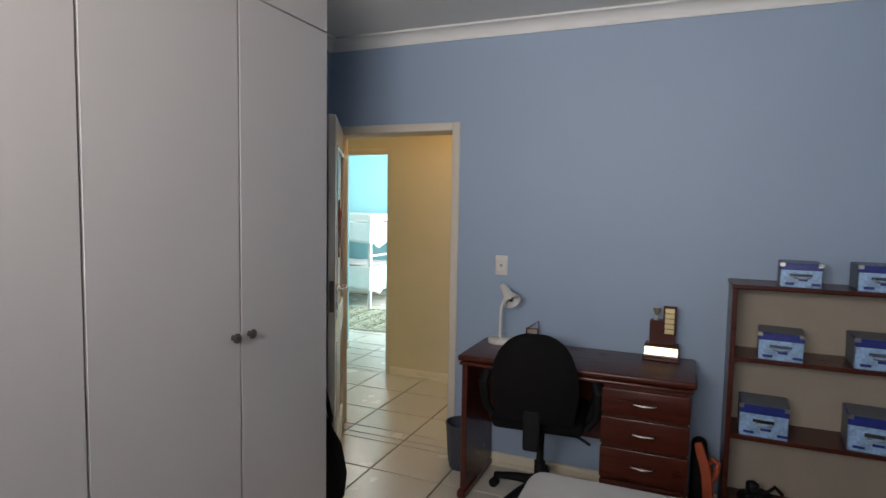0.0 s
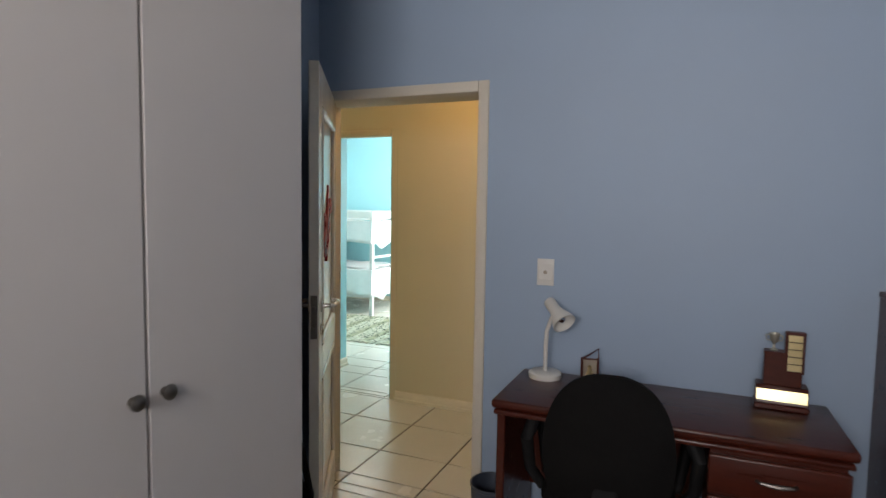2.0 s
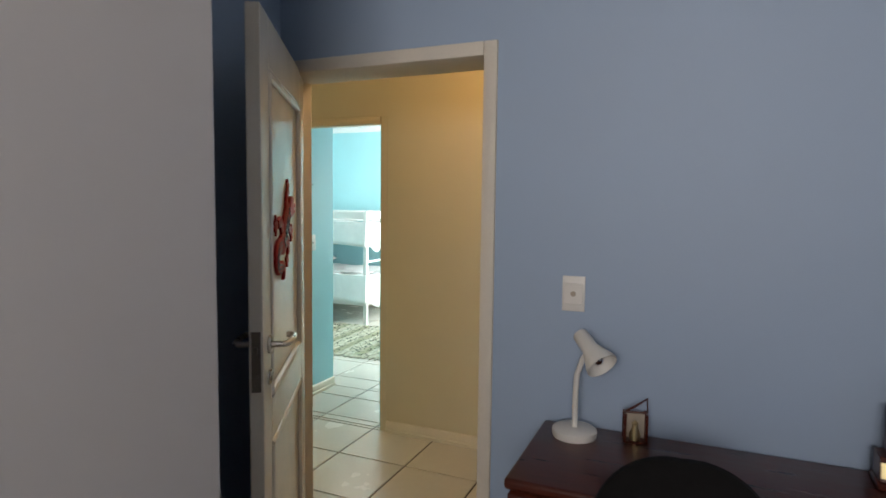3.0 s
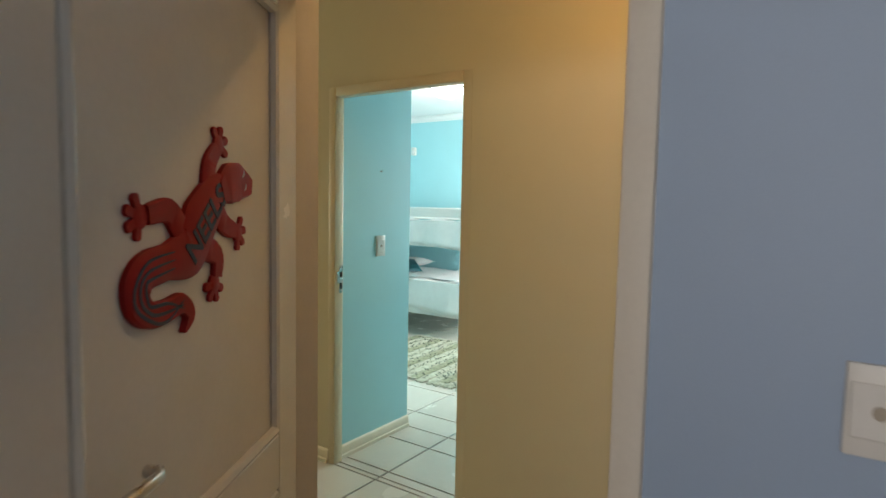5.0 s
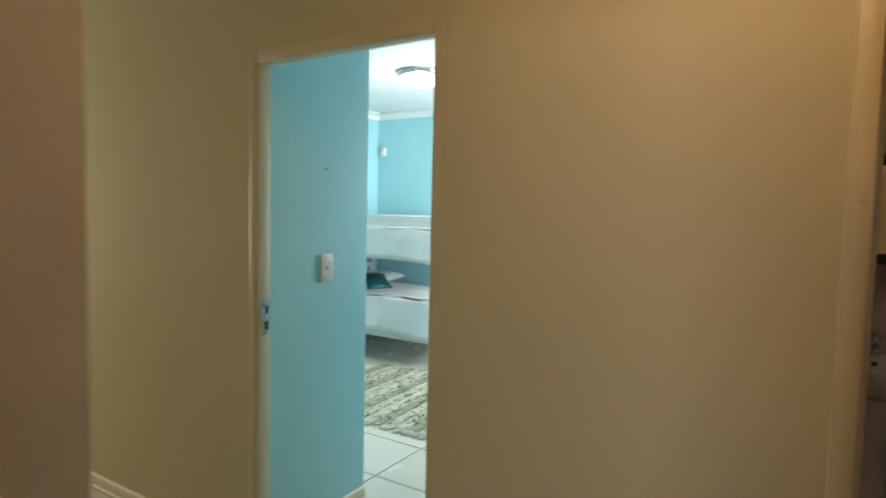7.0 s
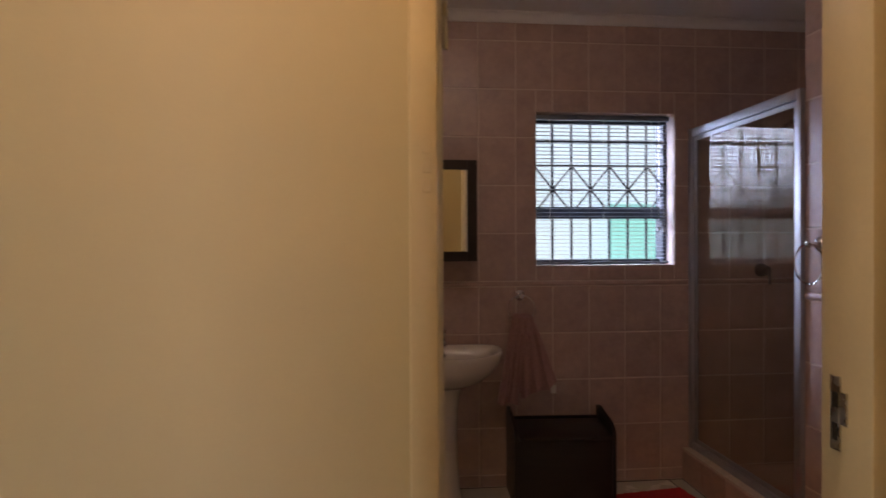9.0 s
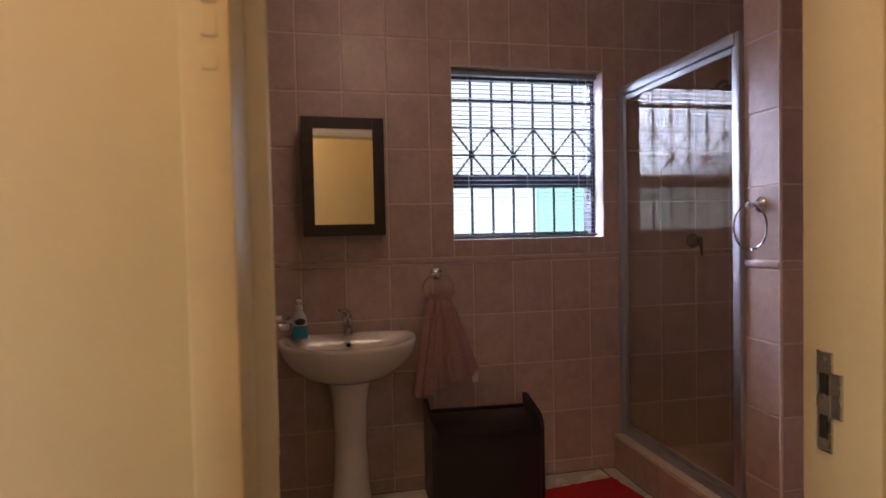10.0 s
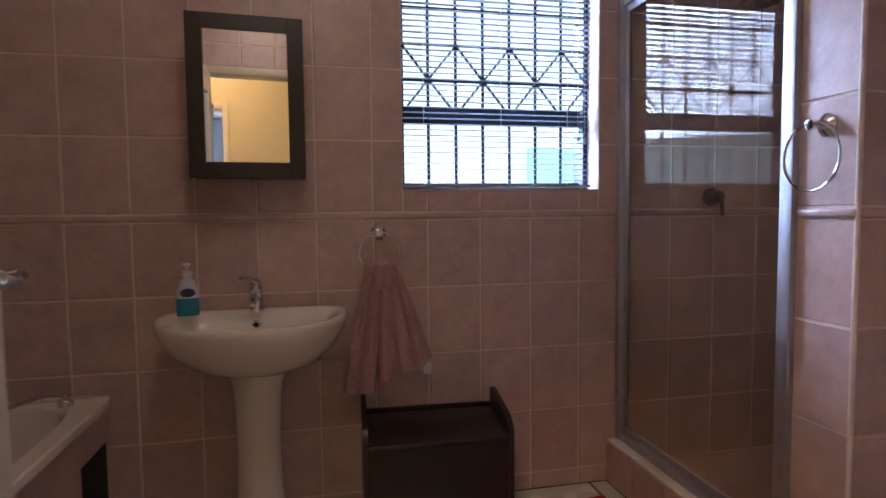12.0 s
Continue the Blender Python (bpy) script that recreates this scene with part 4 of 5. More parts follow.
def cushion(w, d, h):
    bm = bmesh.new()
    n = 12
    top, low = [], []
    for i in range(n + 1):
        a, b = [], []
        for j in range(n + 1):
            u, v = i / n * 2 - 1, j / n * 2 - 1
            puff = (1 - abs(u) ** 2.5) * (1 - abs(v) ** 2.5)
            pin = 1 - 0.07 * (1 - abs(u) ** 2) * abs(v) ** 3 - 0.07 * (1 - abs(v) ** 2) * abs(u) ** 3
            x, y = u * w / 2 * pin, v * d / 2 * pin
            a.append(bm.verts.new((x, y, h / 2 + h / 2 * puff ** 0.6)))
            b.append(bm.verts.new((x, y, h / 2 - h / 2 * puff ** 0.6)) if 0 < i < n and 0 < j < n else a[-1])
        top.append(a)
        low.append(b)
    for i in range(n):
        for j in range(n):
            bm.faces.new((top[i][j], top[i + 1][j], top[i + 1][j + 1], top[i][j + 1]))
            f = [low[i][j], low[i][j + 1], low[i + 1][j + 1], low[i + 1][j]]
            bm.faces.new(f)
    return bm


solid("pillow", cushion(0.62, 0.42, 0.12), LINEN, "plump white pillow at the head of the lower bunk", "pillow", m=pose(-3.50, 5.0, 0.66, 0, 0, 86))
solid("cushion", cushion(0.27, 0.30, 0.10), TEAL, "dark teal satin cushion propped on the pillow", "cushion", m=pose(-3.30, 4.74, 0.665, 26, 0, 60))


def rug():
    r = thing("rag_rug", "fringed olive and cream woven rag rug on the tiled floor", "rug", pose(-1.98, 3.56, 0.001, 0, 0, 92))
    w, d = 1.28, 1.5
    n = 16
    rng = random.Random(5)
    for k in range(n):
        bm = bmesh.new()
        y0 = -d / 2 + k * d / n
        steps = 30
        rows = []
        for i in range(steps + 1):
            x = -w / 2 + w * i / steps
            hgt = 0.012 + rng.uniform(-0.002, 0.004)
            wob = rng.uniform(-0.006, 0.006)
            rows.append([bm.verts.new((x, y0 + 0.004 + wob, 0.0)), bm.verts.new((x, y0 + 0.012 + wob, hgt)), bm.verts.new((x, y0 + d / n - 0.012 + wob, hgt)), bm.verts.new((x, y0 + d / n - 0.002 + wob, 0.0))])
        for a, b in zip(rows, rows[1:]):
            for q in range(3):
                bm.faces.new((a[q], b[q], b[q + 1], a[q + 1]))
        part("woven_strip", bm, (RUGA, RUGB, RUGB)[k % 3], r)
    bm = bmesh.new()
    for _ in range(900):
        x, y = rng.uniform(-w / 2, w / 2), -d / 2 + d / n * rng.randrange(1, n) + rng.gauss(0, 0.022)
        a, l = rng.uniform(0, 6.28), rng.uniform(0.012, 0.035)
        p = Vector((x, y, 0.015))
        dv = Vector((math.cos(a) * l, math.sin(a) * l, rng.uniform(0.002, 0.015)))
        sv = Vector((-math.sin(a), math.cos(a), 0)) * rng.uniform(0.004, 0.009)
        vs = [bm.verts.new(v) for v in (p - sv, p + sv, p + dv + sv * 0.6, p + dv - sv * 0.6)]
        bm.faces.new(vs)
    tagged(part("rag_scraps", bm, RUGC, r, "dark cloth scraps woven into the rug"), kind="stuff")
    bm = bmesh.new()
    for side in (-1, 1):
        for _ in range(150):
            y = rng.uniform(-d / 2, d / 2)
            x = side * w / 2
            l = rng.uniform(0.02, 0.07)
            dy = rng.uniform(-0.03, 0.03)
            tube([(x - side * 0.01, y, 0.008), (x + side * l * 0.5, y + dy * 0.4, 0.010), (x + side * l, y + dy, 0.004)], [0.009, 0.008, 0.004], 5, bm)
    tagged(part("fringe", bm, RUGB, r, "ragged cloth fringe"), kind="stuff")
    return r


rug()

OPAL = glow("lit_opal_glass", (1.0, 0.95, 0.86), 4.0)


def ceiling_light(m, label, lit):
    c = thing("ceiling_light", label, "ceiling light", m)
    part("rim", lathe([(0.10, 0), (0.19, 0), (0.195, -0.012), (0.19, -0.03), (0.17, -0.04), (0.165, -0.03), (0.10, -0.005)], 36), STEEL, c)
    part("diffuser", lathe([(0.168, -0.032), (0.158, -0.068), (0.12, -0.102), (0.06, -0.120), (0, -0.125)], 36), lit, c, "lit white opal glass bowl")
    return c


ceiling_light(pose(-2.2, 3.93, CEILING_Z), "round flush ceiling light with a lit opal glass bowl", OPAL)

ceiling_light(pose(1.12, 2.3, CEILING_Z), "round flush ceiling light with an opal bowl in the bathroom", OPAL)

sn = thing("motion_sensor", "small white plastic motion sensor in the corner of the wall", "sensor", pose(TQ_L + 0.10, TQ_N - 0.0, 2.18, 0, 0, 0))
part("housing", box((-0.035, -0.05, -0.055), (0.035, -0.001, 0.055), 0.012, seg=2), WHITEP, sn)
part("lens", box((-0.022, -0.055, -0.035), (0.022, -0.048, 0.01), 0.006, seg=2), LINEN, sn)

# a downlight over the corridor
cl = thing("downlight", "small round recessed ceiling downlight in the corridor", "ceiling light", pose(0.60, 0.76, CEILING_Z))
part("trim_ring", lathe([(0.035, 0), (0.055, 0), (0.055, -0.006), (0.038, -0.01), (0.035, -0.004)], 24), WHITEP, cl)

# ---- bathroom ----
# white porcelain with the bulb's warm light tinted into its colour
PORC = material("warm_tinted_porcelain", (0.76, 0.70, 0.61), 0.15, scale=4, vary=0.02, bump=0.0, gloss_vary=0.05, coat=0.4)
DARKW = material("dark_espresso_wood", (0.020, 0.012, 0.010), 0.35, scale=6, vary=0.3, bump=0.1, fine=60, stretch=(1, 8, 8))
ALU = material("satin_aluminium", (0.50, 0.51, 0.54), 0.46, metal=0.9, scale=40, vary=0.05, bump=0.02)
SLAT = material("grey_enamelled_slat", (0.24, 0.27, 0.32), 0.4, metal=0.0, scale=40, vary=0.05, bump=0.02)
IRON = material("black_painted_iron", (0.02, 0.025, 0.035), 0.5, scale=40, vary=0.2, bump=0.1)
TOWEL = material("dusty_pink_terry", (0.42, 0.245, 0.23), 0.98, scale=90, vary=0.18, bump=0.9, fine=700)
REDMAT = material("red_cotton_pile", (0.50, 0.015, 0.015), 0.98, scale=70, vary=0.25, bump=1.0, fine=500)
MIRROR = bpy.data.materials.new("mirror_silver")
MIRROR.use_nodes = True
mb = MIRROR.node_tree.nodes["Principled BSDF"]
mb.inputs["Base Color"].default_value, mb.inputs["Metallic"].default_value, mb.inputs["Roughness"].default_value = (0.9, 0.9, 0.88, 1), 1.0, 0.01
GLASS = glass_material("smoky_shower_glass", (0.82, 0.78, 0.67), ior=1.28)
CLEAR = glass_material("clear_window_glass")
SOAPB = material("turquoise_soap_liquid", (0.02, 0.25, 0.33), 0.2, scale=20, vary=0.05, bump=0.0)
SOAPC = material("clear_pale_plastic", (0.55, 0.60, 0.65), 0.2, scale=20, vary=0.05, bump=0.0)


def basin(m):
    b = thing("pedestal_basin", "white porcelain wash basin standing on a pedestal", "wash basin", m)
    n = 40

    def ring(bm, k, z, dy=0.0):
        out = []
        for i in range(n):
            a = 2 * math.pi * i / n
            c, s = math.cos(a), math.sin(a)
            if s > 0:
                x, y = 0.312 * math.copysign(abs(c) ** 0.55, c), 0.12 * s ** 0.45
            else:
                x, y = 0.312 * math.copysign(abs(c) ** 0.9, c), 0.31 * -(abs(s) ** 0.95)
            out.append(bm.verts.new((x * k, y * k + dy, z)))
        return out

    bm = bmesh.new()
    levels = [(0.25, 0.615, 0.02), (0.46, 0.625, 0.02), (0.70, 0.66, 0.02), (0.87, 0.71, 0.01), (0.97, 0.765, 0), (1.0, 0.80, 0), (1.0, 0.812, 0), (0.985, 0.82, 0), (0.96, 0.821, 0)]
    inner = [(0.90, 0.818, -0.01), (0.82, 0.80, -0.028), (0.74, 0.765, -0.035), (0.60, 0.715, -0.035), (0.36, 0.69, -0.03), (0.06, 0.684, -0.03)]
    rings = [ring(bm, *l) for l in levels + inner]
    for a, c in zip(rings, rings[1:]):
        for i in range(n):
            j = (i + 1) % n
            bm.faces.new((a[i], a[j], c[j], c[i]))
    bm.faces.new(rings[0][::-1])
    bm.faces.new(rings[-1])
    part("bowl", bm, PORC, b)
    part("pedestal", lathe([(0, 0), (0.098, 0), (0.100, 0.02), (0.090, 0.06), (0.079, 0.2), (0.075, 0.35), (0.080, 0.5), (0.090, 0.58), (0.112, 0.64), (0, 0.64)], 28, m=pose(0, 0.02, 0)), PORC, b)
    tap = part("mixer_tap", lathe([(0, 0), (0.024, 0), (0.025, 0.012), (0.022, 0.02), (0.022, 0.070), (0.025, 0.080), (0.023, 0.098), (0.012, 0.108), (0, 0.110)], 20, m=pose(0, 0.06, 0.818)), CHROME, b, "chrome single-lever mixer")
    part("spout", tube([(0, 0.055, 0.862), (0, 0.0, 0.877), (0, -0.05, 0.872), (0, -0.06, 0.858)], [0.014, 0.013, 0.011, 0.011], 12), CHROME, tap)
    part("tap_lever", tube([(0.004, 0.062, 0.912), (-0.004, 0.045, 0.932), (-0.022, 0.012, 0.946), (-0.040, -0.022, 0.948), (-0.044, -0.03, 0.942)], [0.020, 0.017, 0.010, 0.0065, 0.005], 10), CHROME, tap)
    part("overflow", lathe([(0.013, 0), (0.016, 0.003), (0.013, 0.005), (0.009, 0.003)], 18, m=pose(0, 0.028, 0.775, 74)), CHROME, b)
    part("overflow_hole", lathe([(0, 0.0025), (0.0095, 0.0025), (0.0095, 0)], 14, m=pose(0, 0.028, 0.775, 74)), GAPSHADE, b)
    return b


basin(pose(0.942, 3.425, 0) @ Matrix.Diagonal((1, 1, 0.982, 1)))


def soap_bottle(m):
    s = thing("soap_dispenser", "clear pump bottle of turquoise hand soap on the basin", "soap bottle", m)
    sq = Matrix.Diagonal((1, 0.6, 1, 1))
    part("bottle", lathe([(0, 0.06), (0.0355, 0.06), (0.034, 0.09), (0.024, 0.115), (0.014, 0.128), (0.013, 0.135), (0, 0.135)], 20, m=sq), SOAPC, s)
    part("soap", lathe([(0, 0), (0.034, 0), (0.036, 0.004), (0.0358, 0.0595), (0, 0.0595)], 20, m=sq), SOAPB, s, "turquoise liquid soap")
    part("label_patch", lathe([(0, 0), (0.024, 0), (0.024, 0.002), (0.022, 0.0028), (0, 0.0028)], 24, m=pose(0, -0.0205, 0.079, 90) @ Matrix.Diagonal((1, 0.62, 1, 1))), NAVY, s, "dark blue oval label")
    part("cap", lathe([(0.016, 0.134), (0.016, 0.15), (0.006, 0.152), (0.005, 0.168), (0, 0.168)], 16), WHITEP, s)
    part("pump_head", box((-0.012, -0.03, 0.166), (0.012, 0.012, 0.178), 0.004), WHITEP, s)
    return s


soap_bottle(pose(0.725, 3.44, 0.807, 0, 0, 12))


def mirror_cabinet():
    x0, x1, z0, z1, yf = 0.753, 1.124, 1.268, 1.803, 3.412
    c = thing("mirror_cabinet", "dark wooden bathroom cabinet with a mirror door on the wall", "cabinet", pose(0, 0, 0))
    part("carcass", box((x0 + 0.004, yf + 0.0185, z0 + 0.004), (x1 - 0.004, BATH_N + 0.001, z1 - 0.004), 0.002), DARKW, c)
    hinge = Matrix.Translation((x1, yf + 0.018, 0)) @ Matrix.Rotation(radians(3.6), 4, "Z") @ Matrix.Translation((-x1, -yf - 0.018, 0))
    d = part("mirror_door", box((x0, yf + 0.006, z0), (x1, yf + 0.018, z1), 0.002), DARKW, c, m=hinge)
    w = 0.052
    for lo, hi in (((x0, yf, z0), (x0 + w, yf + 0.0055, z1)), ((x1 - w, yf, z0), (x1, yf + 0.0055, z1)), ((x0 + w + 0.0003, yf, z0), (x1 - w - 0.0003, yf + 0.0055, z0 + w)), ((x0 + w + 0.0003, yf, z1 - w), (x1 - w - 0.0003, yf + 0.0055, z1))):
        part("door_frame", box(lo, hi, 0.0015), DARKW, d)
    part("mirror", box((x0 + w + 0.0005, yf + 0.003, z0 + w + 0.0005), (x1 - w - 0.0005, yf + 0.0055, z1 - w - 0.0005)), MIRROR, d, "clear silvered mirror")
    return c


mirror_cabinet()


def towel_ring(m, r=0.08, label="chrome towel ring on a round rose on the tiled wall"):
    """Built looking along -y: the rose sits on y = 0."""
    t = thing("towel_ring", label, "towel ring", m)
    part("rose", lathe([(0, 0), (0.029, 0), (0.029, 0.006), (0.02, 0.014), (0.012, 0.018), (0.010, 0.04), (0.013, 0.045), (0.013, 0.056), (0, 0.058)], 24, m=pose(0, 0, 0, 90)), CHROME, t)
    part("ring", tube([(r * math.sin(2 * math.pi * k / 40), -0.048, -r + 0.004 + r * math.cos(2 * math.pi * k / 40)) for k in range(40)], 0.004, 8, closed=True), CHROME, t)
    return t


towel_ring(pose(1.385, BATH_N, 1.071), 0.076)
towel_ring(pose(2.40, 2.570, 1.352, 0, 0, -90), 0.083, "bare chrome towel ring on the tiled shower wall")


def towel_lobe(top, foot, half0, half1, left, right, depth, ph, groove=0.0):
    """One hanging bunch of a towel: top and foot are its middle at either end, left and right its lengths."""
    bm = bmesh.new()
    n, rows = 40, 26
    rings = []
    for j in range(rows):
        v = j / (rows - 1)
        half = half0 + (half1 - half0) * v ** 0.8
        cx = top[0] + (foot[0] - top[0]) * v
        cy = top[1] + (foot[1] - top[1]) * v
        ring = []
        for i in range(n):
            a = 2 * math.pi * i / n
            c, q = math.cos(a), math.sin(a)
            bow = 0.016 * math.sin(4.2 * c + ph + 1.1 * v) + 0.010 * math.sin(9.5 * c + 2 * ph + 2.0 * v) + 0.002 * math.sin(21 * c + ph)
            y = cy + depth * (0.75 + 0.25 * v) * math.copysign(abs(q) ** 0.75, q) + bow * (0.35 + 0.65 * v) + (groove * math.exp(-((c - 0.25) / 0.16) ** 2) * (1 - v) if q < 0 else 0)
            long = left + (right - left) * (c + 1) / 2
            z = -long * v + (0.004 * math.sin(6 * c + ph) if j == rows - 1 else 0) + 0.012 * (1 - c * c) * (1 - v) ** 3
            ring.append(bm.verts.new((cx + half * c, y, z)))
        rings.append(ring)
    for a, b in zip(rings, rings[1:]):
        for i in range(n):
            k = (i + 1) % n
            bm.faces.new((a[i], a[k], b[k], b[i]))
    bm.faces.new(rings[0])
    bm.faces.new(rings[-1][::-1])
    return bm


tw = thing("hand_towel", "dusty pink terry hand towel hanging from the ring", "towel", pose(1.385, BATH_N - 0.060, 0.941) @ Matrix.Diagonal((1.14, 1.1, 1, 1)))
part("hanging_fold", towel_lobe((-0.026, -0.010), (-0.074, -0.010), 0.026, 0.050, 0.455, 0.45, 0.022, 0.4), TOWEL, tw)
part("hanging_fold", towel_lobe((0.024, -0.014), (0.078, -0.016), 0.028, 0.092, 0.425, 0.345, 0.022, 2.1, 0.016), TOWEL, tw)
part("back_fold", towel_lobe((0.0, 0.016), (0.01, 0.020), 0.036, 0.085, 0.42, 0.38, 0.012, 4.0), TOWEL, tw)
for gx, gy, gr in ((-0.034, -0.016, 0.017), (-0.010, -0.026, 0.016), (0.014, -0.024, 0.018), (0.038, -0.014, 0.016)):
    part("gathered_fold", tube([(gx * 1.25, gy, -0.075), (gx * 1.1, gy - 0.004, -0.03), (gx, gy, 0.006), (gx * 0.9, 0.004, 0.020), (gx, 0.024, 0.002), (gx * 1.1, 0.026, -0.05)], [gr * 0.6, gr * 0.95, gr, gr * 0.95, gr * 0.9, gr * 0.6], 10), TOWEL, tw)
hem = bmesh.new()
put_box(hem, (0.132, -0.034, -0.40), (0.158, -0.031, -0.355), 0.001)
part("care_tag", hem, WHITEP, tw, "small white care tag")


def laundry_box():
    c = thing("laundry_box", "dark espresso wooden laundry box with a hinged lid", "laundry box", pose(1.560, 3.395, 0, 0, 0, -3))
    w, d = 0.525, 0.285
    for s in (-1, 1):
        x = s * (w / 2 - 0.009)
        bm = bmesh.new()
        prof = [(-d / 2, 0), (d / 2, 0), (d / 2, 0.455), (d / 2 - 0.03, 0.46), (-d / 2 + 0.05, 0.425), (-d / 2 + 0.015, 0.405), (-d / 2, 0.375)]
        a = [bm.verts.new((x - 0.009, y, z)) for y, z in prof]
        b = [bm.verts.new((x + 0.009, y, z)) for y, z in prof]
        bm.faces.new(a)
        bm.faces.new(b[::-1])
        for i in range(len(prof)):
            j = (i + 1) % len(prof)
            bm.faces.new((a[i], b[i], b[j], a[j]))
        part("side_panel", bm, DARKW, c)
    part("front_panel", box((-w / 2 + 0.0185, -d / 2 + 0.004, 0.03), (w / 2 - 0.0185, -d / 2 + 0.02, 0.365), 0.002), DARKW, c)
    part("back_panel", box((-w / 2 + 0.0185, d / 2 - 0.018, 0.03), (w / 2 - 0.0185, d / 2 - 0.002, 0.40), 0.002), DARKW, c)
    part("lid", box((-w / 2 + 0.022, -d / 2 - 0.006, 0.37), (w / 2 - 0.022, d / 2 - 0.02, 0.388), 0.006, seg=2, m=pose(0, 0, 0, 4, 0, 0)), DARKW, c)
    part("floor_panel", box((-w / 2 + 0.0185, -d / 2 + 0.021, 0.03), (w / 2 - 0.0185, d / 2 - 0.019, 0.045)), DARKW, c)
    return c


laundry_box()


def bath_mat():
    bm = bmesh.new()
    nx, ny = 46, 64
    g = [[bm.verts.new((0.55 * i / nx - 0.275, 0.80 * j / ny - 0.40, 0.012 + 0.006 * noise.noise((i * 0.9, j * 0.9, 0)) if 0 < i < nx and 0 < j < ny else 0.0)) for j in range(ny + 1)] for i in range(nx + 1)]
    for i in range(nx):
        for j in range(ny):
            bm.faces.new((g[i][j], g[i + 1][j], g[i + 1][j + 1], g[i][j + 1]))
    return bm


solid("bath_mat", bath_mat(), REDMAT, "bright red cotton bath mat on the tiled floor", "bath mat", m=pose(2.04, 3.0, 0.002, 0, 0, 8))


def bathtub():
    b = thing("bathtub", "built-in cream bathtub with a tiled front panel", "bathtub", pose(0, 0, 0))
    x0, x1, y0, y1, z = BATH_L + 0.001, 0.45, 1.84, 3.545, 0.525
    bm = bmesh.new()
    n = 36

    def ring(kx, ky, zz, p=0.35):
        out = []
        for i in range(n):
            a = 2 * math.pi * i / n
            c, s = math.cos(a), math.sin(a)
            out.append(bm.verts.new(((x0 + x1) / 2 + (x1 - x0) / 2 * kx * math.copysign(abs(c) ** p, c), (y0 + y1) / 2 + (y1 - y0) / 2 * ky * math.copysign(abs(s) ** p, s), zz)))
        return out

    rs = [ring(1, 1, z - 0.03, 0.06), ring(1, 1, z - 0.006, 0.06), ring(0.985, 0.993, z, 0.07), ring(0.86, 0.93, z), ring(0.82, 0.91, z - 0.015), ring(0.76, 0.86, 0.3), ring(0.68, 0.78, 0.16), ring(0.5, 0.6, 0.13), ring(0.05, 0.05, 0.125)]
    for a, c in zip(rs, rs[1:]):
        for i in range(n):
            j = (i + 1) % n
            bm.faces.new((a[i], a[j], c[j], c[i]))
    bm.faces.new(rs[-1])
    part("tub", bm, PORC, b)
    part("front_panel", box((x1 - 0.06, y0 + 0.01, 0), (x1 - 0.02, y1 - 0.01, z - 0.035)), BTILE, b)
    # flat slab on the panel, its colour paints the shade of an opening
    part("access_hole", box((x1 - 0.0195, 3.29, 0.02), (x1 - 0.017, 3.50, 0.37), 0.0), GAPSHADE, b, "dark access opening")
    grip = tube([(0.33, 3.44, z + 0.03), (0.30, 3.38, z + 0.05), (0.2, 3.1, z + 0.075), (0.12, 2.85, z + 0.075), (0.1, 2.8, z + 0.02)], 0.008, 8)
    part("hand_grip", grip, CHROME, b, "chrome hand grip")
    part("grip_foot", lathe([(0.024, 0), (0.022, 0.012), (0.014, 0.02), (0.014, 0.04), (0, 0.044)], 16, m=pose(0.335, 3.45, z)), CHROME, b)
    return b


bathtub()


def shower():
    s = thing("shower_enclosure", "aluminium framed shower screen of smoky glass on a tiled curb", "shower", pose(0, 0, 0))
    x, y0, y1, z0, z1 = 2.402, 2.658, 3.556, 0.185, 2.01
    p = 0.028
    for nm, lo, hi in (("frame_post", (x - 0.02, y0, z0), (x + 0.02, y0 + p, z1)), ("frame_post", (x - 0.030, y1 - p, z0), (x + 0.02, y1, z1)),
                       ("frame_head", (x - 0.024, y0 + p, z1 - 0.045), (x + 0.024, y1 - p, z1)), ("frame_sill", (x - 0.024, y0 + p, z0), (x + 0.024, y1 - p, z0 + 0.035))):
        part(nm, box(lo, hi, 0.003, seg=2), ALU, s)
    dr = part("glass_door", box((x - 0.003, y0 + p + 0.001, z0 + 0.036), (x + 0.003, y1 - p - 0.001, z1 - 0.046)), GLASS, s, "smoky reflective glass pane")
    dr.visible_shadow = False
    for yy in (y0 + p + 0.001, y1 - p - 0.026):
        part("door_stile", box((x - 0.010, yy, z0 + 0.036), (x - 0.0035, yy + 0.025, z1 - 0.046), 0.002), ALU, dr)
    for zz in (z0 + 0.036, z1 - 0.071):
        part("door_rail", box((x - 0.010, y0 + p + 0.027, zz), (x - 0.0035, y1 - p - 0.027, zz + 0.025), 0.002), ALU, dr)
    return s


shower()
sh = thing("overhead_shower", "chrome shower head on a short arm on the shower wall", "shower head", pose(2.95, BATH_N, 2.02))
part("arm", tube([(0, 0, 0), (0, -0.08, 0.03), (0, -0.15, 0.0)], 0.010, 10), CHROME, sh)
part("rose", lathe([(0.012, 0.03), (0.02, 0.015), (0.06, 0), (0.062, -0.012), (0, -0.014)], 24, m=pose(0, -0.165, -0.02, -25)), CHROME, sh)
tp = thing("shower_mixer", "chrome shower mixer tap on the tiled wall", "tap", pose(2.82, BATH_N, 1.2))
part("body", lathe([(0.04, 0), (0.038, 0.01), (0.025, 0.02), (0.024, 0.06), (0, 0.065)], 22, m=pose(0, 0, 0, 90)), PEWTER, tp)
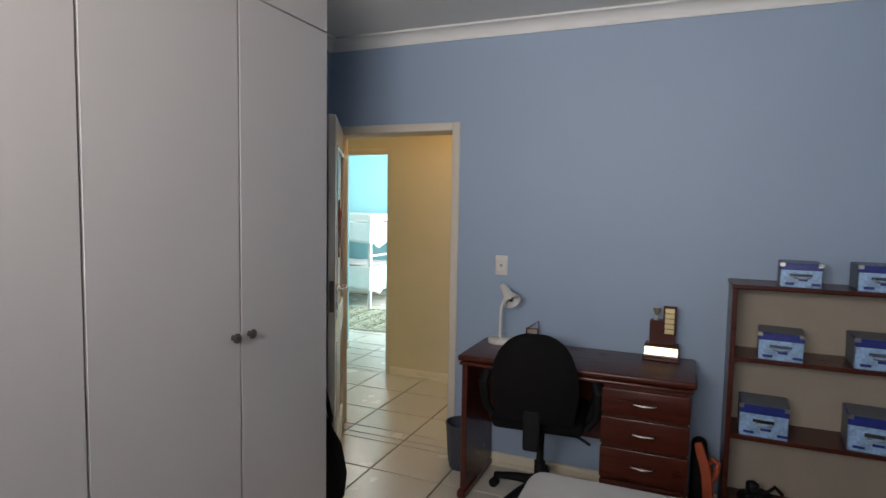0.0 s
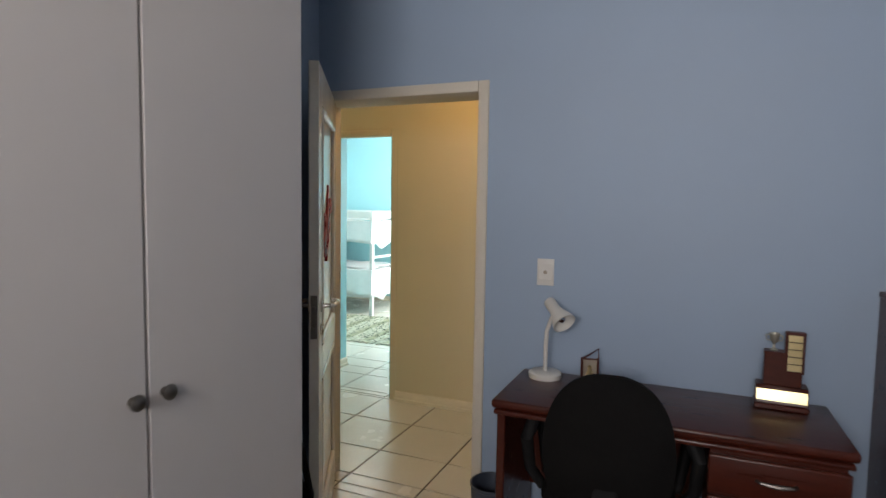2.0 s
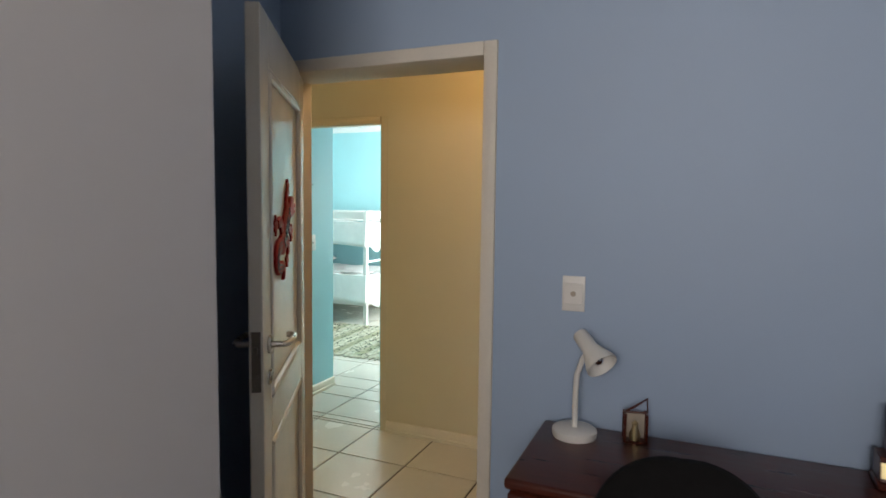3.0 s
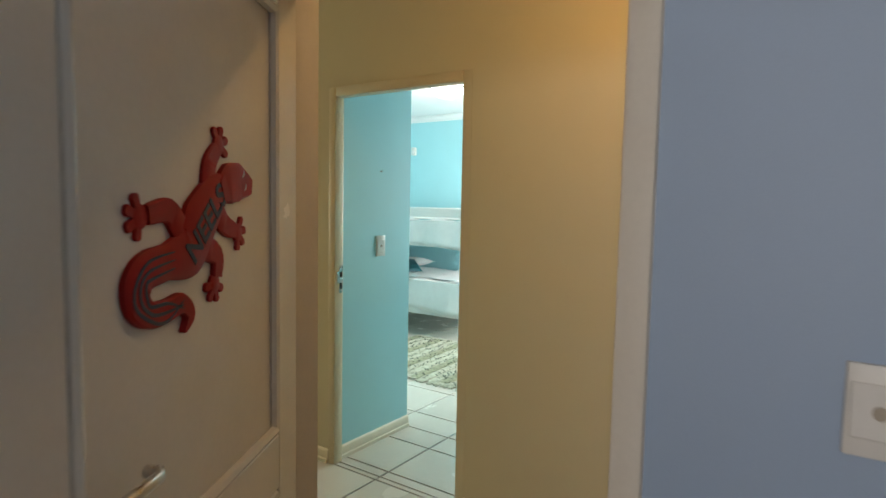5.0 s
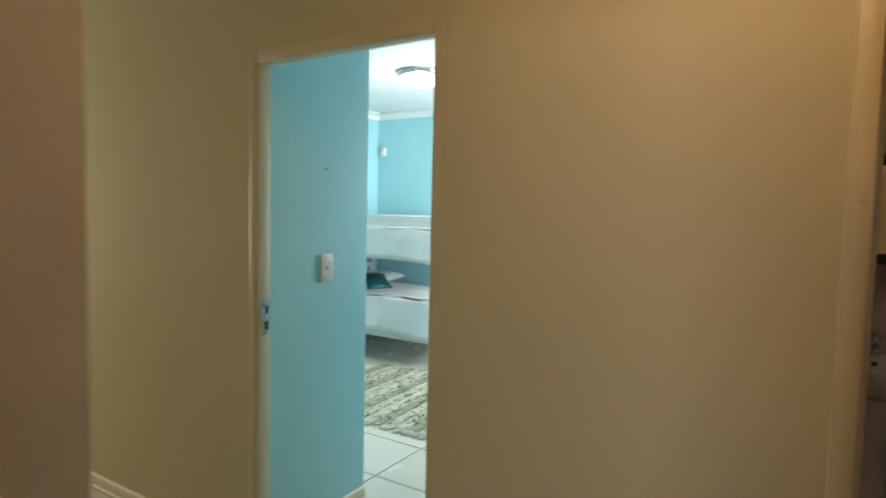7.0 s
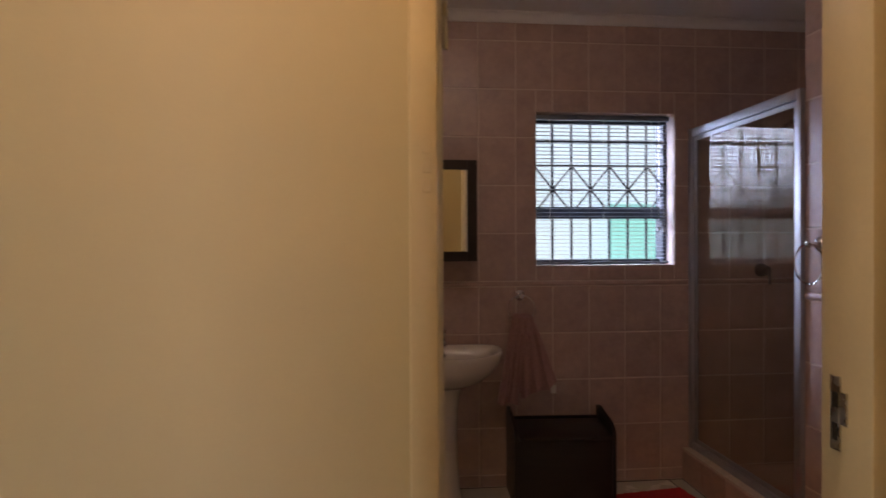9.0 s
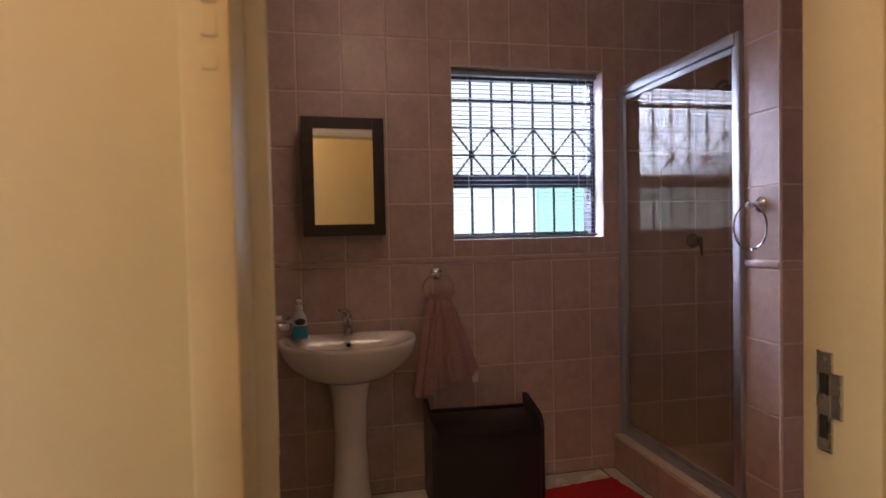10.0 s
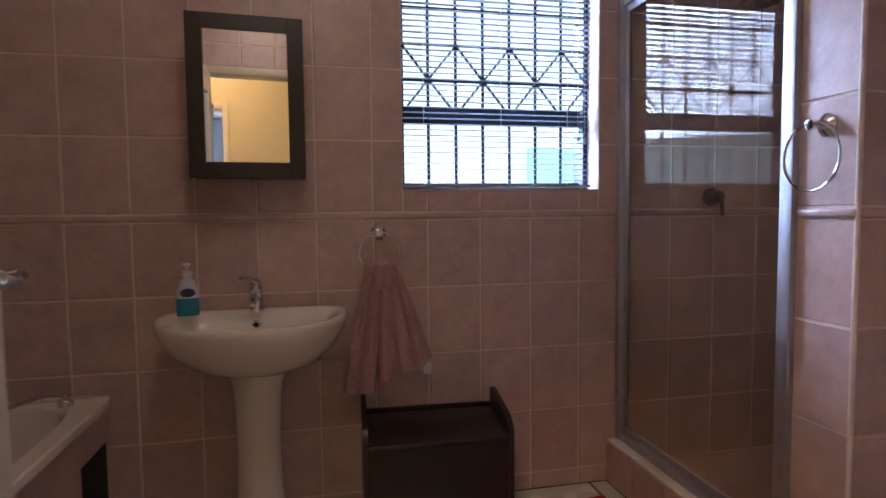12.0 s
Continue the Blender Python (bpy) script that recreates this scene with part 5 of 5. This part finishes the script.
part("lever", tube([(0, -0.055, 0), (0.0, -0.075, -0.03), (0, -0.08, -0.08)], [0.012, 0.009, 0.007], 8), PEWTER, tp)


def bathroom_window():
    x0, x1, z0, z1 = WIN
    w = thing("window_3", "steel framed bathroom window behind a venetian blind", "window", pose(0, 0, 0), kind="structure")
    y = BATH_N + 0.135
    for lo, hi in (((x0 + 0.0005, y - 0.035, z0 + 0.0045), (x0 + 0.022, y + 0.064, z1 - 0.001)), ((x1 - 0.022, y - 0.035, z0 + 0.0045), (x1 - 0.0005, y + 0.064, z1 - 0.001)), ((x0 + 0.0225, y, z0 + 0.0045), (x1 - 0.0225, y + 0.035, z0 + 0.035)), ((x0 + 0.0225, y, z1 - 0.035), (x1 - 0.0225, y + 0.035, z1 - 0.001)), ((x0 + 0.0225, y, 1.505), (x1 - 0.0225, y + 0.035, 1.575))):
        part("window_frame", box(lo, hi, 0.003), IRON, w)
    pane = part("pane", box((x0 + 0.0225, y + 0.016, 1.577), (x1 - 0.0225, y + 0.02, z1 - 0.036)), CLEAR, w)
    pane.visible_shadow = False
    pane = part("pane", box((x0 + 0.0225, y + 0.016, z0 + 0.036), (x1 - 0.0225, y + 0.02, 1.503)), CLEAR, w)
    pane.visible_shadow = False
    sill = part("window_sill", box((x0 + 0.001, BATH_N + 0.0, z0 - 0.006), (x1 - 0.001, y - 0.001, z0 + 0.004), 0.002), BTILE, w)
    g = thing("burglar_bars", "dark painted steel burglar bars with a diamond band inside the window", "burglar bars", pose(0, 0, 0))
    yb = BATH_N + 0.082
    xs = [1.60 + 0.1125 * k for k in range(6)]
    for x in xs:
        part("upright_bar", box((x - 0.0065, yb, z0 + 0.001), (x + 0.0065, yb + 0.008, z1 - 0.001), 0.002), IRON, g)
    for z in (1.95, 1.81, 1.67):
        part("cross_bar", box((x0 + 0.001, yb + 0.009, z - 0.006), (x1 - 0.001, yb + 0.015, z + 0.006)), IRON, g)
    zig = [(1.4925, 1.805)] + [(x, 1.67 if i % 2 == 0 else 1.805) for i, x in enumerate(xs)] + [(2.275, 1.67)]
    for (xa, za), (xb, zb) in zip(zig, zig[1:]):
        part("diagonal_bar", tube([(xa, yb - 0.005, za), (xb, yb - 0.005, zb)], 0.0055, 6), IRON, g)
        part("diagonal_bar", tube([(xa, yb - 0.005, 3.34 - za), (xb, yb - 0.005, 3.34 - zb)], 0.0055, 6), IRON, g)
    b = thing("venetian_blind", "fine grey aluminium venetian blind lowered over the window", "blind", pose(0, 0, 0))
    yv = BATH_N + 0.055
    part("head_rail", box((x0 + 0.006, yv - 0.014, z1 - 0.032), (x1 - 0.012, yv + 0.014, z1 - 0.004), 0.003), SLAT, b)
    part("bottom_rail", box((x0 + 0.006, yv - 0.012, z0 + 0.012), (x1 - 0.012, yv + 0.012, z0 + 0.024), 0.003), SLAT, b)
    bm = bmesh.new()
    L = x1 - 0.014 - (x0 + 0.008)
    prof = [(-0.0125, 0), (-0.006, 0.0017), (0, 0.0022), (0.006, 0.0017), (0.0125, 0)]
    rows = [[bm.verts.new((x, yy, zz + dz)) for yy, zz in prof for dz in (0,)] for x, dz0 in ((0, 0), (L, 0)) for dz in (0,)]
    low = [[bm.verts.new((v.co.x, v.co.y, v.co.z - 0.0006)) for v in r] for r in rows]
    for k in range(4):
        bm.faces.new((rows[0][k], rows[1][k], rows[1][k + 1], rows[0][k + 1]))
        bm.faces.new((low[0][k], low[0][k + 1], low[1][k + 1], low[1][k]))
    me = mesh_of(bm, "slat", SLAT)
    n = 36
    for k in range(n):
        z = z0 + 0.042 + (z1 - 0.055 - z0 - 0.042) * k / (n - 1)
        ob = new("slat", me)
        ob.parent = b
        ob.matrix_local = pose(x0 + 0.008, yv, z, -1 + 1.2 * math.sin(k * 2.1), 0, 0)
    for x in (x0 + 0.09, (x0 + x1) / 2, x1 - 0.12):
        part("ladder_cord", tube([(x, yv - 0.013, z0 + 0.02), (x, yv - 0.013, z1 - 0.03)], 0.0012, 5), WHITEP, b)
    for x, zl in ((x1 - 0.075, 1.45), (x1 - 0.045, 1.44)):
        part("pull_cord", tube([(x, yv - 0.018, zl), (x, yv - 0.018, z1 - 0.03)], 0.0013, 5), WHITEP, b)
        part("cord_toggle", lathe([(0, 0), (0.006, 0.004), (0.007, 0.016), (0.003, 0.026), (0, 0.027)], 10, m=pose(x, yv - 0.018, zl - 0.02)), WHITEP, b)
    part("tilt_knob", lathe([(0, 0), (0.007, 0.004), (0.008, 0.014), (0, 0.02)], 10, m=pose(x1 - 0.082, yv - 0.02, 1.89)), WHITEP, b)


bathroom_window()

# ---- outside ----
PLASTER = material("sunlit_garden_plaster", (0.58, 0.79, 0.90), 0.9, scale=2, vary=0.06, bump=0.3)
POOLP = material("turquoise_garden_paint", (0.25, 0.72, 0.68), 0.8, scale=3, vary=0.08, bump=0.2)
SOIL = material("pale_paving", (0.55, 0.53, 0.48), 0.9, scale=1, vary=0.1, bump=0.3)
structure("ground", box((-400, -400, -0.5), (400, 400, -0.2)), SOIL, "pale dusty paved ground around the house", "ground")
# raised to 5.6 m so its bright plaster replaces the dim sky
structure("garden_wall", box((-9, 8.0, -0.2), (12, 8.2, 5.6)), PLASTER, "pale sunlit plastered garden wall, raised to stand in for bright sky", "wall")
structure("garden_panel", box((3.48, 7.5, -0.2), (4.12, 7.58, 1.86)), POOLP, "turquoise painted garden panel outside the window", "panel")
# unseen roof; the south overhang is added to block sun from the bedroom window
roof = box((-4.6, -6.2, CEILING_Z + 0.12), (4.2, BATH_N + 0.35, CEILING_Z + 0.3))
put_box(roof, (-4.6, BATH_N + 0.3505, CEILING_Z + 0.12), (-0.2, 6.1, CEILING_Z + 0.3))
structure("sun_block_roof", roof, SOIL, "unseen flat roof with a south overhang added to block sun", "roof")

# ---- tiles ----
TILE_MESH = {}


def tile_mesh(w, h, t, e, mat):
    """A slab with softened upper edges, base at z = 0."""
    key = (round(w, 3), round(h, 3), t, mat.name)
    if key not in TILE_MESH:
        a, b = w / 2, h / 2
        vs = [(-a, -b, 0), (a, -b, 0), (a, b, 0), (-a, b, 0), (-a, -b, t - e), (a, -b, t - e), (a, b, t - e), (-a, b, t - e),
              (-a + e, -b + e, t), (a - e, -b + e, t), (a - e, b - e, t), (-a + e, b - e, t)]
        fs = [(0, 1, 5, 4), (1, 2, 6, 5), (2, 3, 7, 6), (3, 0, 4, 7), (4, 5, 9, 8), (5, 6, 10, 9), (6, 7, 11, 10), (7, 4, 8, 11), (8, 9, 10, 11)]
        me = bpy.data.meshes.new("tile")
        me.from_pydata(vs, [], fs)
        me.materials.append(mat)
        TILE_MESH[key] = me
    return TILE_MESH[key]


def cut(rect, hole):
    """What is left of a rectangle round a hole."""
    x0, x1, y0, y1 = rect
    a, b, c, d = hole
    if b <= x0 or a >= x1 or d <= y0 or c >= y1:
        return [rect]
    out = []
    if a > x0:
        out.append((x0, a, y0, y1))
    if b < x1:
        out.append((b, x1, y0, y1))
    m0, m1 = max(a, x0), min(b, x1)
    if c > y0:
        out.append((m0, m1, y0, c))
    if d < y1:
        out.append((m0, m1, d, y1))
    return out


def tile_plane(parent, frame_m, us, vs, umax, vmax, holes, t, gap, mat, e=0.003):
    """Tiles between the grid lines us and vs, on the plane frame_m (x across, y up, z out), kept within umax and vmax."""
    for u0, u1 in zip(us, us[1:]):
        for v0, v1 in zip(vs, vs[1:]):
            rects = [(max(u0, umax[0]), min(u1, umax[1]), max(v0, vmax[0]), min(v1, vmax[1]))]
            for hl in holes:
                rects = [q for r in rects for q in cut(r, hl)]
            for a, b, c, d in rects:
                if b - a < 0.02 or d - c < 0.015:
                    continue
                ob = new("tile", tile_mesh(b - a - gap, d - c - gap, t, e, mat))
                ob.parent = parent
                ob.matrix_local = parent.matrix_world.inverted() @ frame_m @ pose((a + b) / 2, (c + d) / 2, 0)


def steps(start, size, lo, hi):
    k = math.floor((lo - start) / size)
    out = []
    while start + k * size < hi + size:
        out.append(start + k * size)
        k += 1
    return out


ROWS = [-0.2, 0.068, 0.331, 0.594, 0.857, 1.12]
ROWS_UP = [1.15, 1.418, 1.686, 1.954, 2.222, 2.49, 2.758]
ZCOLS = steps(0.315, 0.2105, BATH_L, BATH_R)
obs = bpy.data.objects


def dado(name, lo, hi):
    solid(name, box(lo, hi, 0.008, seg=3), BTILE, "narrow rounded dado strip between the wall tiles", "trim", "structure")


def wall_tiles(wall, frame_m, us, umax, holes=()):
    for vs, vm in ((ROWS, (0, 1.12)), (ROWS_UP, (1.15, CEILING_Z))):
        tile_plane(obs[wall], frame_m, us, vs, umax, vm, holes, 0.0085, 0.0055, BTILE)


# window wall, looking towards -y: u runs along +x
wall_tiles("wall_bathroom_window", Matrix(((1, 0, 0, 0), (0, 0, -1, BATH_N + 0.0085), (0, 1, 0, 0), (0, 0, 0, 1))), ZCOLS, (BATH_L, BATH_R), [WIN])
dado("trim_1", (BATH_L, BATH_N - 0.006, 1.123), (2.375, BATH_N + 0.008, 1.147))
dado("trim_2", (2.43, BATH_N - 0.006, 1.123), (BATH_R, BATH_N + 0.008, 1.147))
# west wall: u runs along +y
wall_tiles("wall_bathroom_west", Matrix(((0, 0, 1, BATH_L - 0.006), (1, 0, 0, 0), (0, 1, 0, 0), (0, 0, 0, 1))), steps(BATH_N, 0.2105, Y2, BATH_N), (Y2, BATH_N - 0.002))
# door wall, seen in the mirror
wall_tiles("wall_bathroom_door", Matrix(((-1, 0, 0, 0), (0, 0, 1, Y2 - 0.0085), (0, 1, 0, 0), (0, 0, 0, 1))), [-u for u in ZCOLS][::-1], (-BATH_FR, -BATH_L), [(-BA[1] - F, -BA[0] + F, 0, BA[2] + F)])
# shower end wall: its narrow face, its long face and the shower side
wall_tiles("wall_shower_nib", Matrix(((0, 0, -1, 2.4085), (-1, 0, 0, 0), (0, 1, 0, 0), (0, 0, 0, 1))), [-2.66, -2.48], (-2.66, -2.48))
wall_tiles("wall_shower_nib", Matrix(((1, 0, 0, 0), (0, 0, -1, 2.4885), (0, 1, 0, 0), (0, 0, 0, 1))), steps(2.40, 0.2105, 2.40, BATH_FR), (2.402, BATH_FR))
wall_tiles("wall_shower_nib", Matrix(((-1, 0, 0, 0), (0, 0, 1, 2.6515), (0, 1, 0, 0), (0, 0, 0, 1))), [-u for u in ZCOLS][::-1], (-BATH_R, -2.46))
dado("trim_3", (2.392, 2.482, 1.123), (2.407, 2.655, 1.147))
bead = lathe([(0, 0), (0.007, 0), (0.007, CEILING_Z - 0.002), (0, CEILING_Z - 0.002)], 12, m=pose(2.405, 2.485, 0.001))
structure("trim_6", bead, BGROUT, "pale rounded bead down the corner of the shower wall", "trim")
dado("trim_4", (2.408, 2.474, 1.123), (BATH_FR, 2.487, 1.147))
wall_tiles("wall_bathroom_east", Matrix(((0, 0, -1, BATH_R + 0.006), (-1, 0, 0, 0), (0, 1, 0, 0), (0, 0, 0, 1))), steps(-BATH_N, 0.2105, -BATH_N, -2.66), (-BATH_N, -2.66))
wall_tiles("wall_bathroom_side", Matrix(((0, 0, -1, BATH_FR + 0.006), (-1, 0, 0, 0), (0, 1, 0, 0), (0, 0, 0, 1))), steps(-2.48, 0.2105, -2.48, -Y2), (-2.48, -Y2))
dado("trim_5", (BATH_FR - 0.006, Y2, 1.123), (BATH_FR + 0.001, 2.473, 1.147))
# curb of the shower
curb = structure("shower_curb", box((2.34, 2.656, 0), (2.50, 3.555, 0.178)), BGROUT, "tiled curb under the shower screen", "curb")
tile_plane(curb, Matrix(((0, 0, -1, 2.3405), (-1, 0, 0, 0), (0, 1, 0, 0), (0, 0, 0, 1))), steps(-3.555, 0.2105, -3.555, -2.656), [0.0, 0.178], (-3.555, -2.656), (0.003, 0.172), (), 0.008, 0.006, BTILE)
tile_plane(curb, Matrix(((1, 0, 0, 0), (0, 1, 0, 0), (0, 0, 1, 0.1775), (0, 0, 0, 1))), [2.333, 2.50], [3.555, 3.3445, 3.134, 2.9235, 2.713, 2.656][::-1], (2.333, 2.50), (2.656, 3.555), (), 0.007, 0.005, PORC)
structure("shower_floor", box((2.501, 2.66, -0.005), (BATH_R, 3.56, 0.06)), BTILE, "pink tiled shower floor tray", "floor")

# floor tiles, 0.45 m, one grid through the house
flo = obs["floor"]
GX, GY = 0.008, 0.978
up = Matrix.Translation((0, 0, -0.0065))
for a, b, c, d in ((BED_L, BED_R, -3.6, 0.0), (-0.116, 0.85, 0.0, SOUTH_T), (COR_L, COR_R, SOUTH_T, COR_N), (-1.235, -0.342, COR_N, Y2), (0.69, 1.62, COR_N, Y2), (NIB_X, TQ_R, Y2, NIB_Y), (TQ_L, TQ_R, NIB_Y, TQ_N), (BATH_L, 2.34, Y2, BATH_N)):
    tile_plane(flo, up, steps(GX, 0.45, a, b), steps(GY, 0.45, c, d), (a, b), (c, d), (), 0.0065, 0.010, TILE, 0.0015)
